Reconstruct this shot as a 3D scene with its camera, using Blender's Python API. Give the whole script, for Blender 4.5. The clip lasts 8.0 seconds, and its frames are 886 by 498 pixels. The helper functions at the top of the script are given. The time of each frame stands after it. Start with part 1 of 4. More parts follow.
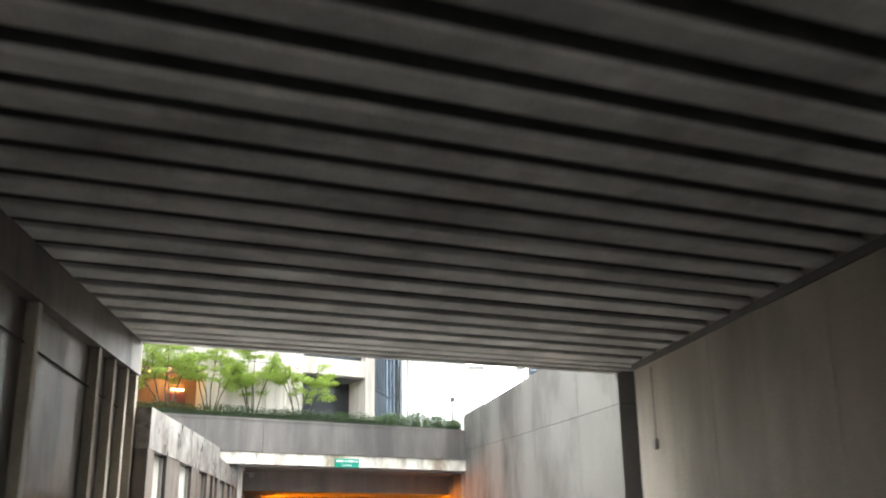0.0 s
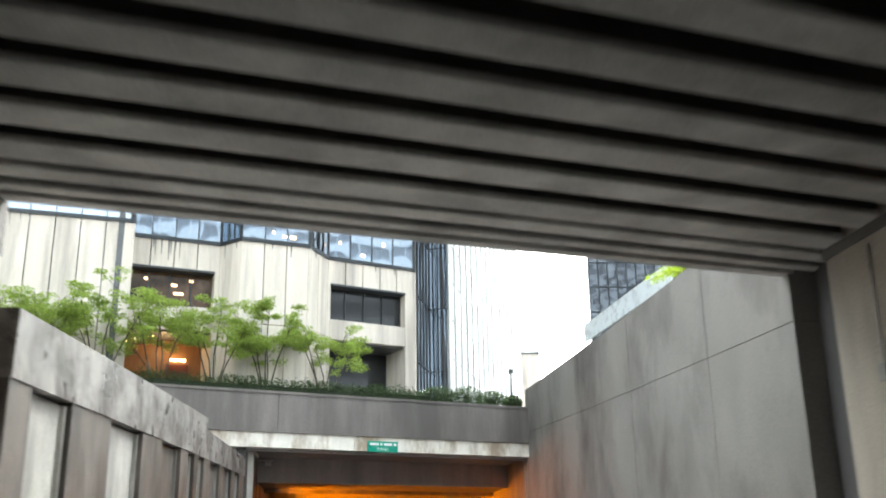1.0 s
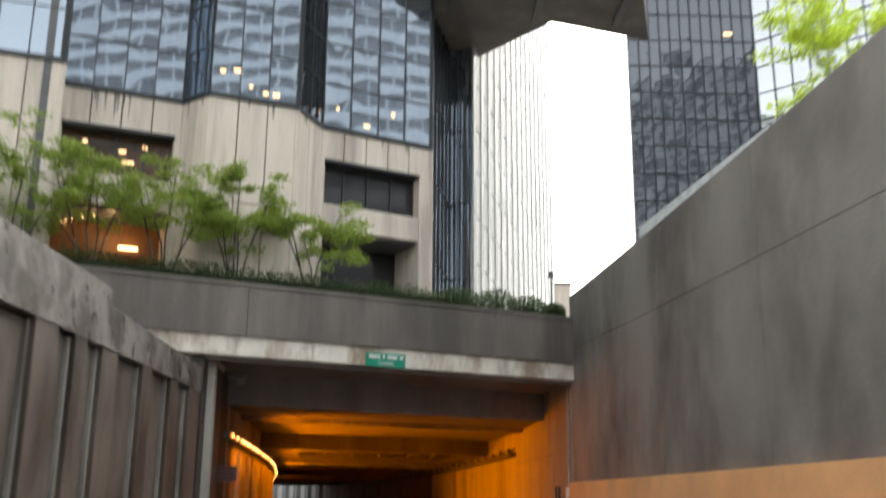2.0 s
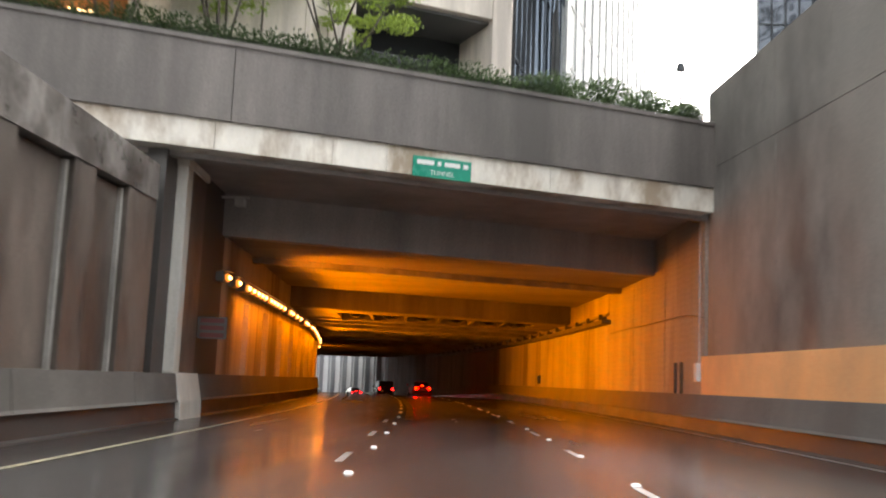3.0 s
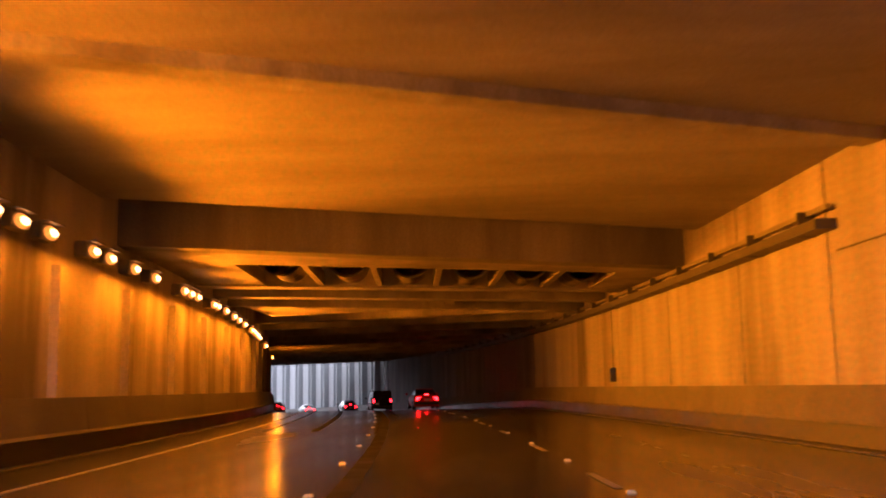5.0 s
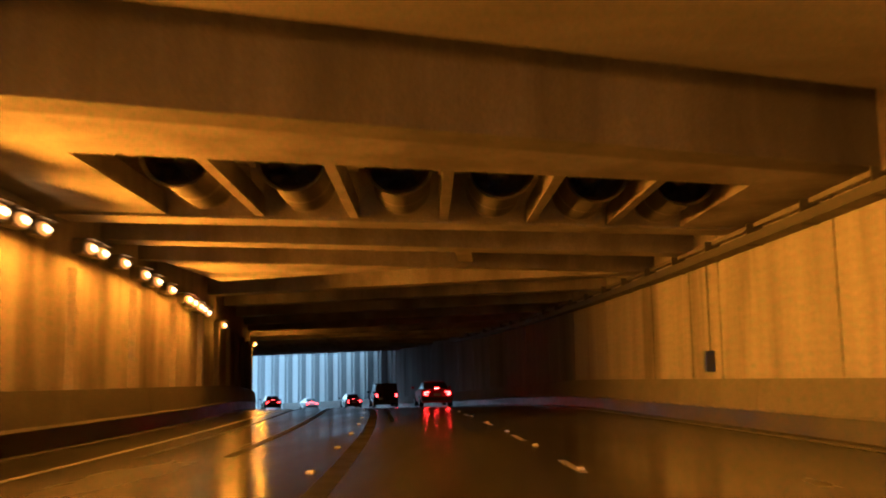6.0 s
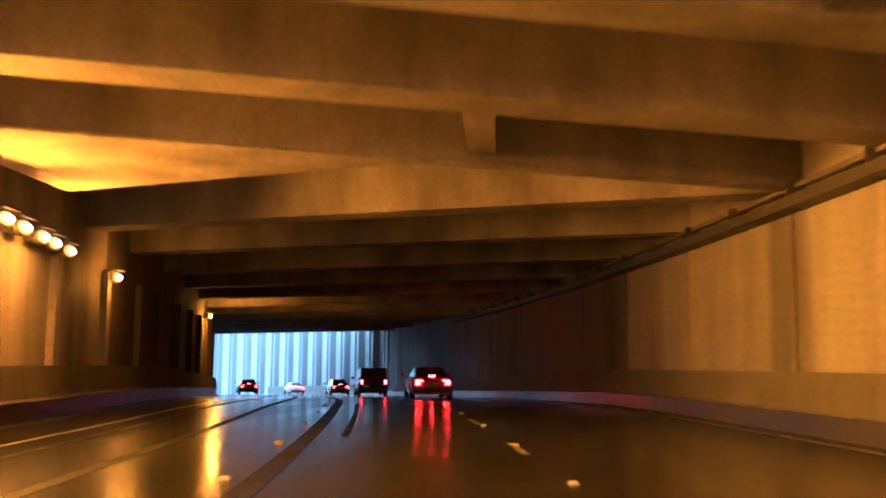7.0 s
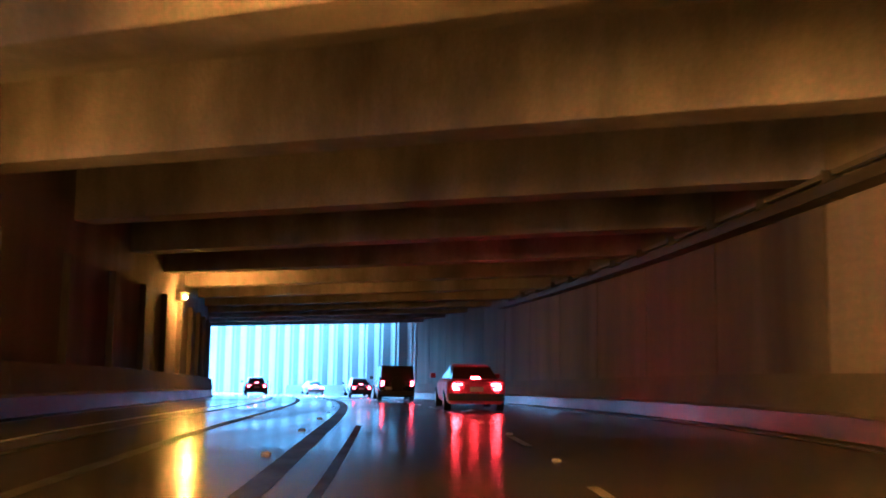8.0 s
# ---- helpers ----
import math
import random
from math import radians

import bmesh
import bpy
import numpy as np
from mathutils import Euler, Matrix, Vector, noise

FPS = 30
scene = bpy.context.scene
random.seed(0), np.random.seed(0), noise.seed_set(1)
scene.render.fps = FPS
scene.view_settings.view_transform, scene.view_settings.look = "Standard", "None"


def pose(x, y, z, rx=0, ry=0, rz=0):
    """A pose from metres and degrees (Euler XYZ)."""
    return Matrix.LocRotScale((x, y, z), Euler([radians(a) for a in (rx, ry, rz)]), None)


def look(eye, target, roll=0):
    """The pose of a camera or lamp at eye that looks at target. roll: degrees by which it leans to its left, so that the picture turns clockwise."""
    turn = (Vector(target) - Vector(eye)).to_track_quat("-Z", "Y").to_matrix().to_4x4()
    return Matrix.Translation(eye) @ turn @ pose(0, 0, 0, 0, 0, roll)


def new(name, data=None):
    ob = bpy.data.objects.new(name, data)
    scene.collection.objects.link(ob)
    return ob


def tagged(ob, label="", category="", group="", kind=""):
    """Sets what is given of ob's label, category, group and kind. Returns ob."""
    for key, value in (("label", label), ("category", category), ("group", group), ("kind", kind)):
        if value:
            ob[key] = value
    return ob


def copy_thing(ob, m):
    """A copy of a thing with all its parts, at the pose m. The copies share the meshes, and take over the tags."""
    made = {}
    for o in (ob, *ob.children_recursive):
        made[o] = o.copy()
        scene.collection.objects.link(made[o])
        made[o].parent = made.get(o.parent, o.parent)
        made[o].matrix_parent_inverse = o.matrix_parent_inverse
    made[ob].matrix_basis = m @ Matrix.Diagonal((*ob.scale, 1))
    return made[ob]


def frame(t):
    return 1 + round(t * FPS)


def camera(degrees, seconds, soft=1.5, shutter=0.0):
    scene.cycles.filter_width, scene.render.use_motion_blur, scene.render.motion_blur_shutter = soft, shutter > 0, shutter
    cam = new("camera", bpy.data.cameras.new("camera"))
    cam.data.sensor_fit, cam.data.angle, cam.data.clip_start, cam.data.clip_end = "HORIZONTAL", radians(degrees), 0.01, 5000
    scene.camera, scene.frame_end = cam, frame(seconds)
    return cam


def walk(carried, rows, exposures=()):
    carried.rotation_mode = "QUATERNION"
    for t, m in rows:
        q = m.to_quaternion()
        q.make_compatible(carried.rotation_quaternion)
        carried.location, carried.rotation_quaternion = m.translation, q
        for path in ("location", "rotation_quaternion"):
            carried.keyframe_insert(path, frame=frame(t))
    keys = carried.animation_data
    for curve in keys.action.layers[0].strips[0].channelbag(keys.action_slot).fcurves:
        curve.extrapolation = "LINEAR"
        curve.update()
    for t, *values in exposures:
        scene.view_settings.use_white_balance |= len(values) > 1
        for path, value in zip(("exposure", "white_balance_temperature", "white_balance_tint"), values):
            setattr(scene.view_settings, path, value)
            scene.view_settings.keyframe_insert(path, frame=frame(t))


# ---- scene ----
# ---- camera ----
cam = camera(48.7, 8.0, soft=1.95, shutter=0.4)
ROWS = [  # seconds, x, y, z, yaw, pitch, roll in degrees
    (0.0, -0.02, -1.59, 1.16, -6.10, 17.34, -0.83),
    (0.5, 0.375, 4.63, 1.19, -4.48, 17.52, -0.92),
    (1.0, 0.717, 10.88, 1.21, -3.34, 17.61, -0.92),
    (1.5, 1.07, 17.10, 1.204, -3.03, 17.21, -1.02),
    (2.0, 1.31, 23.33, 1.192, -2.01, 14.78, 0.42),
    (2.2, 1.37, 25.83, 1.188, -1.30, 11.92, 1.49),
    (3.3, 1.318, 40.16, 1.187, 2.55, 7.62, 1.90),
    (3.5, 1.29, 42.71, 1.186, 2.09, 7.81, 0.92),
    (4.0, 1.216, 49.09, 1.183, 0.35, 7.96, -1.05),
    (4.5, 1.07, 55.45, 1.184, 0.91, 8.08, -1.06),
    (5.8, 0.494, 71.42, 1.20, 3.58, 7.75, -0.82),
    (6.0, 0.407, 73.93, 1.20, 3.02, 7.61, -0.91),
    (6.5, 0.188, 80.24, 1.19, 2.17, 7.17, -0.18),
    (7.0, -0.164, 86.56, 1.19, 3.22, 6.78, 0.43),
    (7.5, -0.751, 92.83, 1.186, 4.27, 6.61, 0.85),
    (8.0, -1.415, 99.02, 1.164, 5.00, 6.65, 0.85),
]
EXPOSURES = [(0.0, 2.85, 6500, 4), (0.6, 2.75, 6500, 2), (1.0, 2.2, 6300, 2), (1.5, 1.55, 6300, 4), (2.2, 1.2, 7000, 8), (3.3, 2.1, 6750, 10), (3.8, 2.12, 6700, 16),
             (4.5, 2.08, 6600, 38), (5.8, 1.72, 4350, -14), (6.5, 2.6, 4100, -8), (7.0, 2.85, 3850, -8), (7.5, 3.32, 3500, -12), (8.0, 3.9, 3250, -10)]
walk(cam, [(t, pose(x, y, z, 90 + p, 0, w) @ pose(0, 0, 0, 0, 0, r)) for t, x, y, z, w, p, r in ROWS], EXPOSURES)

# ---- world and lights ----
world = bpy.data.worlds.new("overcast")
scene.world = world
world.use_nodes = True
wn = world.node_tree
sky = wn.nodes.new("ShaderNodeTexSky")
sky.sky_type, sky.sun_disc = "NISHITA", False
sky.sun_elevation, sky.sun_rotation, sky.dust_density, sky.air_density = radians(48), radians(12), 6.0, 1.0
hsv = wn.nodes.new("ShaderNodeHueSaturation")
hsv.inputs["Saturation"].default_value, hsv.inputs["Value"].default_value = 0.2, 1.8
wn.links.new(sky.outputs[0], hsv.inputs["Color"])
wn.links.new(hsv.outputs[0], wn.nodes["Background"].inputs["Color"])
wn.nodes["Background"].inputs["Strength"].default_value = 0.15
sun = new("sun", bpy.data.lights.new("sun", "SUN"))
sun.data.energy, sun.data.angle, sun.data.color = 0.45, radians(40), (1.0, 0.97, 0.93)
sun.matrix_world = look((9, 40, 50), (0, 0, 0))

SODIUM = (1.0, 0.232, 0.0)


# ---- plan ----
def C(y):
    """x of the road's middle at y: a long left-hand bend."""
    d = y - 48
    return 1.65 - 0.0265 * d - 0.0005 * d * d - 0.0000035 * d ** 3


def G(y):
    """Height of the road: level, then falling gently towards the exit."""
    return -0.030 * max(0.0, y - 112) ** 2 / (max(0.0, y - 112) + 12)


def X(u, y):
    """x of the offset u at y; the left side opens out towards the exit."""
    return C(y) + (u * (1 + 0.0047 * max(0.0, y - 105)) if u < -6 else u)


HALF = 7.4          # walls stand this far from the middle
SKEW = 0.451        # portal and first beams: y gained per metre of x
PORTAL = 61.4       # the portal's face crosses x = 0 here
UP_SKEW, UP_END = 0.308, 28.34
BACK = -40.0


def skew_y(y0, k, u):
    """y at which the line y = y0 + k x meets the offset u from the road's middle."""
    y = y0
    for _ in range(60):
        y = max(-60.0, min(236.0, 0.6 * y + 0.4 * (y0 + k * (C(y) + u))))
    return y


# ---- materials ----
def material(name, colour, rough=0.8, vary=0.25, scale=1.2, grain=18.0, bump=0.25, stain=None, stain_amount=0.0, streak=(1, 1, 1),
             metal=0.0, spec=0.5, wet=0.0, tone=0.0, coords="Object", stain_lo=0.48, stain_hi=0.72, boards=0.0):
    """Two scales of variation, an optional stain layer and fine relief."""
    m = bpy.data.materials.new(name)
    m.use_nodes = True
    nt, b = m.node_tree, m.node_tree.nodes["Principled BSDF"]
    tc = nt.nodes.new("ShaderNodeTexCoord")
    mp = nt.nodes.new("ShaderNodeMapping")
    mp.inputs["Scale"].default_value = streak
    nt.links.new(tc.outputs[coords], mp.inputs[0])

    def tex(s, detail=6.0, source=mp):
        n = nt.nodes.new("ShaderNodeTexNoise")
        n.inputs["Scale"].default_value, n.inputs["Detail"].default_value, n.inputs["Roughness"].default_value = s, detail, 0.62
        nt.links.new(source.outputs[0], n.inputs["Vector"])
        return n

    big, fine = tex(scale), tex(grain, 4.0, tc if coords == "Generated" else mp)
    nt.links.new(tc.outputs[coords], fine.inputs["Vector"])
    ramp = nt.nodes.new("ShaderNodeValToRGB")
    ramp.color_ramp.elements[0].position, ramp.color_ramp.elements[1].position = 0.3, 0.72
    ramp.color_ramp.elements[0].color = (*[c * (1 - vary) for c in colour], 1)
    ramp.color_ramp.elements[1].color = (*[min(1, c * (1 + vary)) for c in colour], 1)
    nt.links.new(big.outputs["Fac"], ramp.inputs[0])
    mix = nt.nodes.new("ShaderNodeMix")
    mix.data_type, mix.blend_type = "RGBA", "OVERLAY"
    mix.inputs[0].default_value = 0.35
    nt.links.new(ramp.outputs[0], mix.inputs[6])
    nt.links.new(fine.outputs["Fac"], mix.inputs[7])
    out = mix.outputs[2]
    if stain:
        st = tex(scale * 0.45, 8.0)
        sr = nt.nodes.new("ShaderNodeValToRGB")
        sr.color_ramp.elements[0].position, sr.color_ramp.elements[1].position = stain_lo, stain_hi
        nt.links.new(st.outputs["Fac"], sr.inputs[0])
        mul = nt.nodes.new("ShaderNodeMath")
        mul.operation = "MULTIPLY"
        mul.inputs[1].default_value = stain_amount
        nt.links.new(sr.outputs[0], mul.inputs[0])
        sm = nt.nodes.new("ShaderNodeMix")
        sm.data_type = "RGBA"
        sm.inputs[7].default_value = (*stain, 1)
        nt.links.new(mul.outputs[0], sm.inputs[0])
        nt.links.new(out, sm.inputs[6])
        out = sm.outputs[2]
    if tone:
        oi = nt.nodes.new("ShaderNodeObjectInfo")
        mr = nt.nodes.new("ShaderNodeMapRange")
        mr.inputs[3].default_value, mr.inputs[4].default_value = 1 - tone, 1 + tone
        nt.links.new(oi.outputs["Random"], mr.inputs[0])
        tm = nt.nodes.new("ShaderNodeMix")
        tm.data_type, tm.blend_type = "RGBA", "MULTIPLY"
        tm.inputs[0].default_value = 1.0
        nt.links.new(out, tm.inputs[6])
        nt.links.new(mr.outputs[0], tm.inputs[7])
        out = tm.outputs[2]
    if boards:
        wv = nt.nodes.new("ShaderNodeTexWave")
        wv.bands_direction = "Z"
        wv.inputs["Scale"].default_value, wv.inputs["Distortion"].default_value, wv.inputs["Detail"].default_value = 1.6, 6.0, 4.0
        wv.inputs["Detail Scale"].default_value = 0.6
        nt.links.new(tc.outputs[coords], wv.inputs["Vector"])
        wm = nt.nodes.new("ShaderNodeMix")
        wm.data_type, wm.blend_type = "RGBA", "MULTIPLY"
        wm.inputs[0].default_value = 0.06
        nt.links.new(out, wm.inputs[6])
        nt.links.new(wv.outputs["Fac"], wm.inputs[7])
        out = wm.outputs[2]
    nt.links.new(out, b.inputs["Base Color"])
    rr = nt.nodes.new("ShaderNodeMapRange")
    rr.inputs[1].default_value, rr.inputs[2].default_value = 0.3, 0.7
    rr.inputs[3].default_value, rr.inputs[4].default_value = max(0.02, rough - 0.12 - wet), min(1, rough + 0.12)
    nt.links.new(big.outputs["Fac"], rr.inputs[0])
    nt.links.new(rr.outputs[0], b.inputs["Roughness"])
    b.inputs["Metallic"].default_value = metal
    b.inputs["Specular IOR Level"].default_value = spec
    if bump:
        bp = nt.nodes.new("ShaderNodeBump")
        bp.inputs["Strength"].default_value, bp.inputs["Distance"].default_value = bump, 0.02
        nt.links.new(fine.outputs["Fac"], bp.inputs["Height"])
        nt.links.new(bp.outputs[0], b.inputs["Normal"])
        if boards:
            b2 = nt.nodes.new("ShaderNodeBump")
            b2.inputs["Strength"].default_value, b2.inputs["Distance"].default_value = boards, 0.03
            nt.links.new(wv.outputs["Fac"], b2.inputs["Height"])
            nt.links.new(bp.outputs[0], b2.inputs["Normal"])
            nt.links.new(b2.outputs[0], b.inputs["Normal"])
    return m


def plain(name, colour, rough=0.5, metal=0.0, emit=0.0, emit_colour=None, transmission=0.0):
    m = bpy.data.materials.new(name)
    m.use_nodes = True
    b = m.node_tree.nodes["Principled BSDF"]
    b.inputs["Base Color"].default_value = (*colour, 1)
    b.inputs["Roughness"].default_value, b.inputs["Metallic"].default_value = rough, metal
    b.inputs["Transmission Weight"].default_value = transmission
    if emit:
        b.inputs["Emission Color"].default_value = (*(emit_colour or colour), 1)
        b.inputs["Emission Strength"].default_value = emit
    return m


def mirror_glass(name, tint, wobble=0.5, scale=0.9, rough=0.03):
    """Coated curtain-wall glass: a tinted mirror with slightly bowed panes."""
    m = bpy.data.materials.new(name)
    m.use_nodes = True
    nt, b = m.node_tree, m.node_tree.nodes["Principled BSDF"]
    b.inputs["Base Color"].default_value = (*tint, 1)
    b.inputs["Metallic"].default_value, b.inputs["Roughness"].default_value = 0.85, rough
    tc = nt.nodes.new("ShaderNodeNewGeometry")
    n = nt.nodes.new("ShaderNodeTexNoise")
    n.inputs["Scale"].default_value, n.inputs["Detail"].default_value = scale, 1.0
    nt.links.new(tc.outputs["Position"], n.inputs["Vector"])
    bp = nt.nodes.new("ShaderNodeBump")
    bp.inputs["Strength"].default_value, bp.inputs["Distance"].default_value = wobble, 0.06
    nt.links.new(n.outputs["Fac"], bp.inputs["Height"])
    nt.links.new(bp.outputs[0], b.inputs["Normal"])
    return m


M_ROAD = material("wet_asphalt", (0.05, 0.049, 0.049), rough=0.2, vary=0.3, scale=0.35, grain=30, bump=0.025, wet=0.0, spec=0.5, streak=(1, 0.12, 1))
M_PAINT_W = material("worn_white_paint", (0.28, 0.28, 0.27), rough=0.35, vary=0.2, grain=30, stain=(0.08, 0.08, 0.08), stain_amount=0.7, scale=3)
M_PAINT_Y = material("worn_yellow_paint", (0.4, 0.36, 0.24), rough=0.35, vary=0.2, grain=30, stain=(0.08, 0.08, 0.08), stain_amount=0.7, scale=3)
M_RIB = material("dirty_precast_concrete", (0.6, 0.575, 0.54), rough=0.85, vary=0.3, scale=0.7, stain=(0.14, 0.13, 0.12), stain_amount=0.6, tone=0.12)
# near-black: paints the shade between the ribs, and fills dark wall joints
M_DECK = material("black_shade_joint_concrete", (0.085, 0.08, 0.076), rough=0.9, vary=0.3)
M_ABUT = material("tan_abutment_concrete", (0.42, 0.365, 0.30), rough=0.7, vary=0.2, scale=0.5, stain=(0.14, 0.12, 0.10), stain_amount=0.6, streak=(1, 1, 0.3))
M_RWALL = material("wet_stained_concrete", (0.195, 0.182, 0.167), rough=0.7, vary=0.2, scale=0.55, stain=(0.07, 0.061, 0.055), stain_amount=0.9, wet=0.1, streak=(1, 1, 0.7), stain_lo=0.45, stain_hi=0.66)
M_LWALL = material("dark_wet_concrete", (0.15, 0.125, 0.108), rough=0.55, vary=0.4, scale=1.1, stain=(0.05, 0.042, 0.036), stain_amount=0.85, wet=0.15, streak=(1, 1, 0.45), stain_lo=0.44, stain_hi=0.62, bump=0.5)
M_LTOP = material("mottled_wet_concrete", (0.27, 0.25, 0.235), rough=0.5, vary=0.5, scale=1.6, grain=24, stain=(0.075, 0.064, 0.057), stain_amount=0.95, wet=0.2, stain_lo=0.42, stain_hi=0.58, bump=0.6)
M_PANEL = material("pale_panel_concrete", (0.47, 0.455, 0.42), rough=0.6, vary=0.3, scale=1.0, stain=(0.17, 0.155, 0.14), stain_amount=0.85, wet=0.1, streak=(1, 1, 0.5), stain_lo=0.47, stain_hi=0.66, bump=0.4)
M_BAND = material("orange_tan_painted_concrete", (0.80, 0.42, 0.19), rough=0.6, vary=0.15, scale=0.5, stain=(0.25, 0.2, 0.15), stain_amount=0.5)
M_FOOT = material("black_foot_concrete", (0.045, 0.042, 0.04), rough=0.45, vary=0.4, scale=1.5, streak=(1, 0.3, 1))
M_BARRIER = material("barrier_concrete", (0.14, 0.13, 0.118), rough=0.82, vary=0.25, scale=0.6, stain=(0.08, 0.075, 0.07), stain_amount=0.7)
M_BEAM_W = material("white_painted_lintel", (0.80, 0.76, 0.68), rough=0.6, vary=0.16, scale=1.6, stain=(0.3, 0.22, 0.14), stain_amount=0.85, streak=(1, 1, 0.45), stain_lo=0.48, stain_hi=0.64)
M_PIER = material("cream_pier_concrete", (0.72, 0.7, 0.64), rough=0.65, vary=0.16, scale=1.2, stain=(0.26, 0.25, 0.21), stain_amount=0.45, streak=(1, 1, 0.25))
M_FASCIA = material("grey_fascia_concrete", (0.175, 0.158, 0.145), rough=0.6, vary=0.4, scale=0.6, stain=(0.07, 0.063, 0.058), stain_amount=0.8, streak=(1, 1, 0.16), stain_lo=0.45, stain_hi=0.65)
M_TUN = material("tunnel_wall_concrete", (0.35, 0.325, 0.29), rough=0.7, vary=0.3, scale=0.7, stain=(0.11, 0.095, 0.08), stain_amount=0.9, streak=(1, 1, 0.14), boards=0.08, stain_lo=0.5, stain_hi=0.66)
# darker copy of the tunnel concrete: missing lamplight put into the colour
M_SHADED = material("shaded_tunnel_concrete", (0.165, 0.15, 0.135), rough=0.8, vary=0.35, scale=0.7, stain=(0.05, 0.045, 0.04), stain_amount=0.9, streak=(1, 1, 0.14))
M_TUNL = material("smooth_tunnel_concrete", (0.42, 0.39, 0.35), rough=0.7, vary=0.3, scale=0.7, stain=(0.11, 0.095, 0.08), stain_amount=0.9, streak=(1, 1, 0.14), stain_lo=0.5, stain_hi=0.66)
M_CEIL = material("tunnel_ceiling_concrete", (0.30, 0.28, 0.25), rough=0.85, vary=0.3, scale=0.4, stain=(0.1, 0.09, 0.08), stain_amount=0.7, streak=(0.3, 1, 1))
M_TBEAM = material("tunnel_beam_concrete", (0.30, 0.28, 0.245), rough=0.8, vary=0.35, scale=0.8, stain=(0.10, 0.085, 0.07), stain_amount=0.8, streak=(1, 1, 0.35), stain_lo=0.46, stain_hi=0.68, bump=0.4)
# dark colour standing in for shade: recess back and wall before the lamps
M_SHADEWALL = material("shade_dark_concrete", (0.09, 0.085, 0.08), rough=0.6, vary=0.3, scale=0.6, streak=(1, 1, 0.2))
M_DARK = material("sooty_lintel_concrete", (0.4, 0.385, 0.375), rough=0.85, vary=0.3, scale=0.6, streak=(1, 1, 0.15))
M_STEEL = material("galvanised_steel", (0.35, 0.34, 0.32), rough=0.5, vary=0.25, scale=2, metal=0.6, bump=0.1)
M_DUCT = material("dark_dusty_duct", (0.055, 0.052, 0.048), rough=0.6, vary=0.3, scale=2)
M_FAN = material("dusty_fan_housing", (0.105, 0.098, 0.09), rough=0.6, vary=0.3, scale=1.5, metal=0.3)
M_LAMP = plain("sodium_lens", (1.0, 0.6, 0.2), 0.4, emit=0.35, emit_colour=(1.0, 0.27, 0.03))
M_BULB = plain("sodium_bulb", (1.0, 0.75, 0.35), 0.4, emit=3.2, emit_colour=(1.0, 0.46, 0.13))
M_LAMPBODY = material("lamp_housing", (0.2, 0.19, 0.17), rough=0.5, metal=0.5)
M_SIGN = material("green_sign_sheet", (0.015, 0.30, 0.20), rough=0.35, vary=0.08, bump=0.02)
M_SIGNTXT = plain("white_sign_letters", (0.8, 0.82, 0.8), 0.4)
M_STONE = material("pale_precast_facade", (0.72, 0.655, 0.575), rough=0.75, vary=0.14, scale=1.5, stain=(0.24, 0.215, 0.19), stain_amount=0.55, streak=(1, 1, 0.09), stain_lo=0.5, stain_hi=0.66)
M_DRIP = material("wet_drip_stain", (0.2, 0.185, 0.165), rough=0.6, vary=0.4, scale=3, streak=(1, 1, 0.3))
M_PALE = material("pale_wet_concrete", (0.5, 0.505, 0.51), rough=0.6, vary=0.15, scale=0.5, stain=(0.24, 0.24, 0.24), stain_amount=0.5, streak=(1, 1, 0.15))
M_BUTT = material("grey_wet_concrete", (0.27, 0.28, 0.29), rough=0.6, vary=0.2, scale=0.5, stain=(0.16, 0.16, 0.16), stain_amount=0.5, streak=(1, 1, 0.15))
M_GLASS = mirror_glass("blue_mirror_glass", (0.33, 0.39, 0.46), 0.24, 0.4)
M_GLASS_D = mirror_glass("dark_mirror_glass", (0.155, 0.17, 0.19), 0.5, 0.5)
M_GLASS_W = mirror_glass("pale_mirror_glass", (0.62, 0.66, 0.69), 0.25)
# pale panes: the sky they would mirror is put into the base colour
M_GLASS_T = material("sky_pale_tower_glass", (0.6, 0.62, 0.61), rough=0.4, vary=0.08, bump=0.02, scale=0.4, spec=0.2)
M_MULL = plain("dark_mullion", (0.05, 0.055, 0.06), 0.4, 0.6)
M_SPAN = material("grey_spandrel", (0.12, 0.125, 0.13), rough=0.4)
M_WINDOW = plain("dark_window_glass", (0.03, 0.033, 0.036), 0.05)
M_WOOD = material("lit_wood_panelling", (0.25, 0.12, 0.05), rough=0.5, streak=(1, 1, 0.2), scale=3)
M_GLOW = plain("warm_lamp", (1.0, 0.7, 0.35), 0.4, emit=3.0, emit_colour=(1.0, 0.62, 0.28))
M_GLOW2 = plain("dim_warm_lamp", (0.9, 0.6, 0.35), 0.4, emit=1.1, emit_colour=(1.0, 0.6, 0.3))
M_WARMROOM = material("warm_lit_window", (0.10, 0.06, 0.035), rough=0.08, vary=0.7, scale=0.8, bump=0)
M_REDWOOD = material("dark_red_wood", (0.12, 0.03, 0.015), rough=0.4)
M_PALEBAR = material("grey_metal_mullion", (0.33, 0.35, 0.35), rough=0.4, metal=0.3, bump=0.02)
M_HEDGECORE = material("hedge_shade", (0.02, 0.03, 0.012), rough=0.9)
M_RAIL = material("pale_canopy_glass", (0.66, 0.72, 0.75), rough=0.3, vary=0.08)
M_WHITE = material("white_enamel", (0.7, 0.7, 0.68), rough=0.35, vary=0.08, bump=0.03)
M_REDPAINT = plain("faded_red_paint", (0.2, 0.06, 0.055), 0.6)
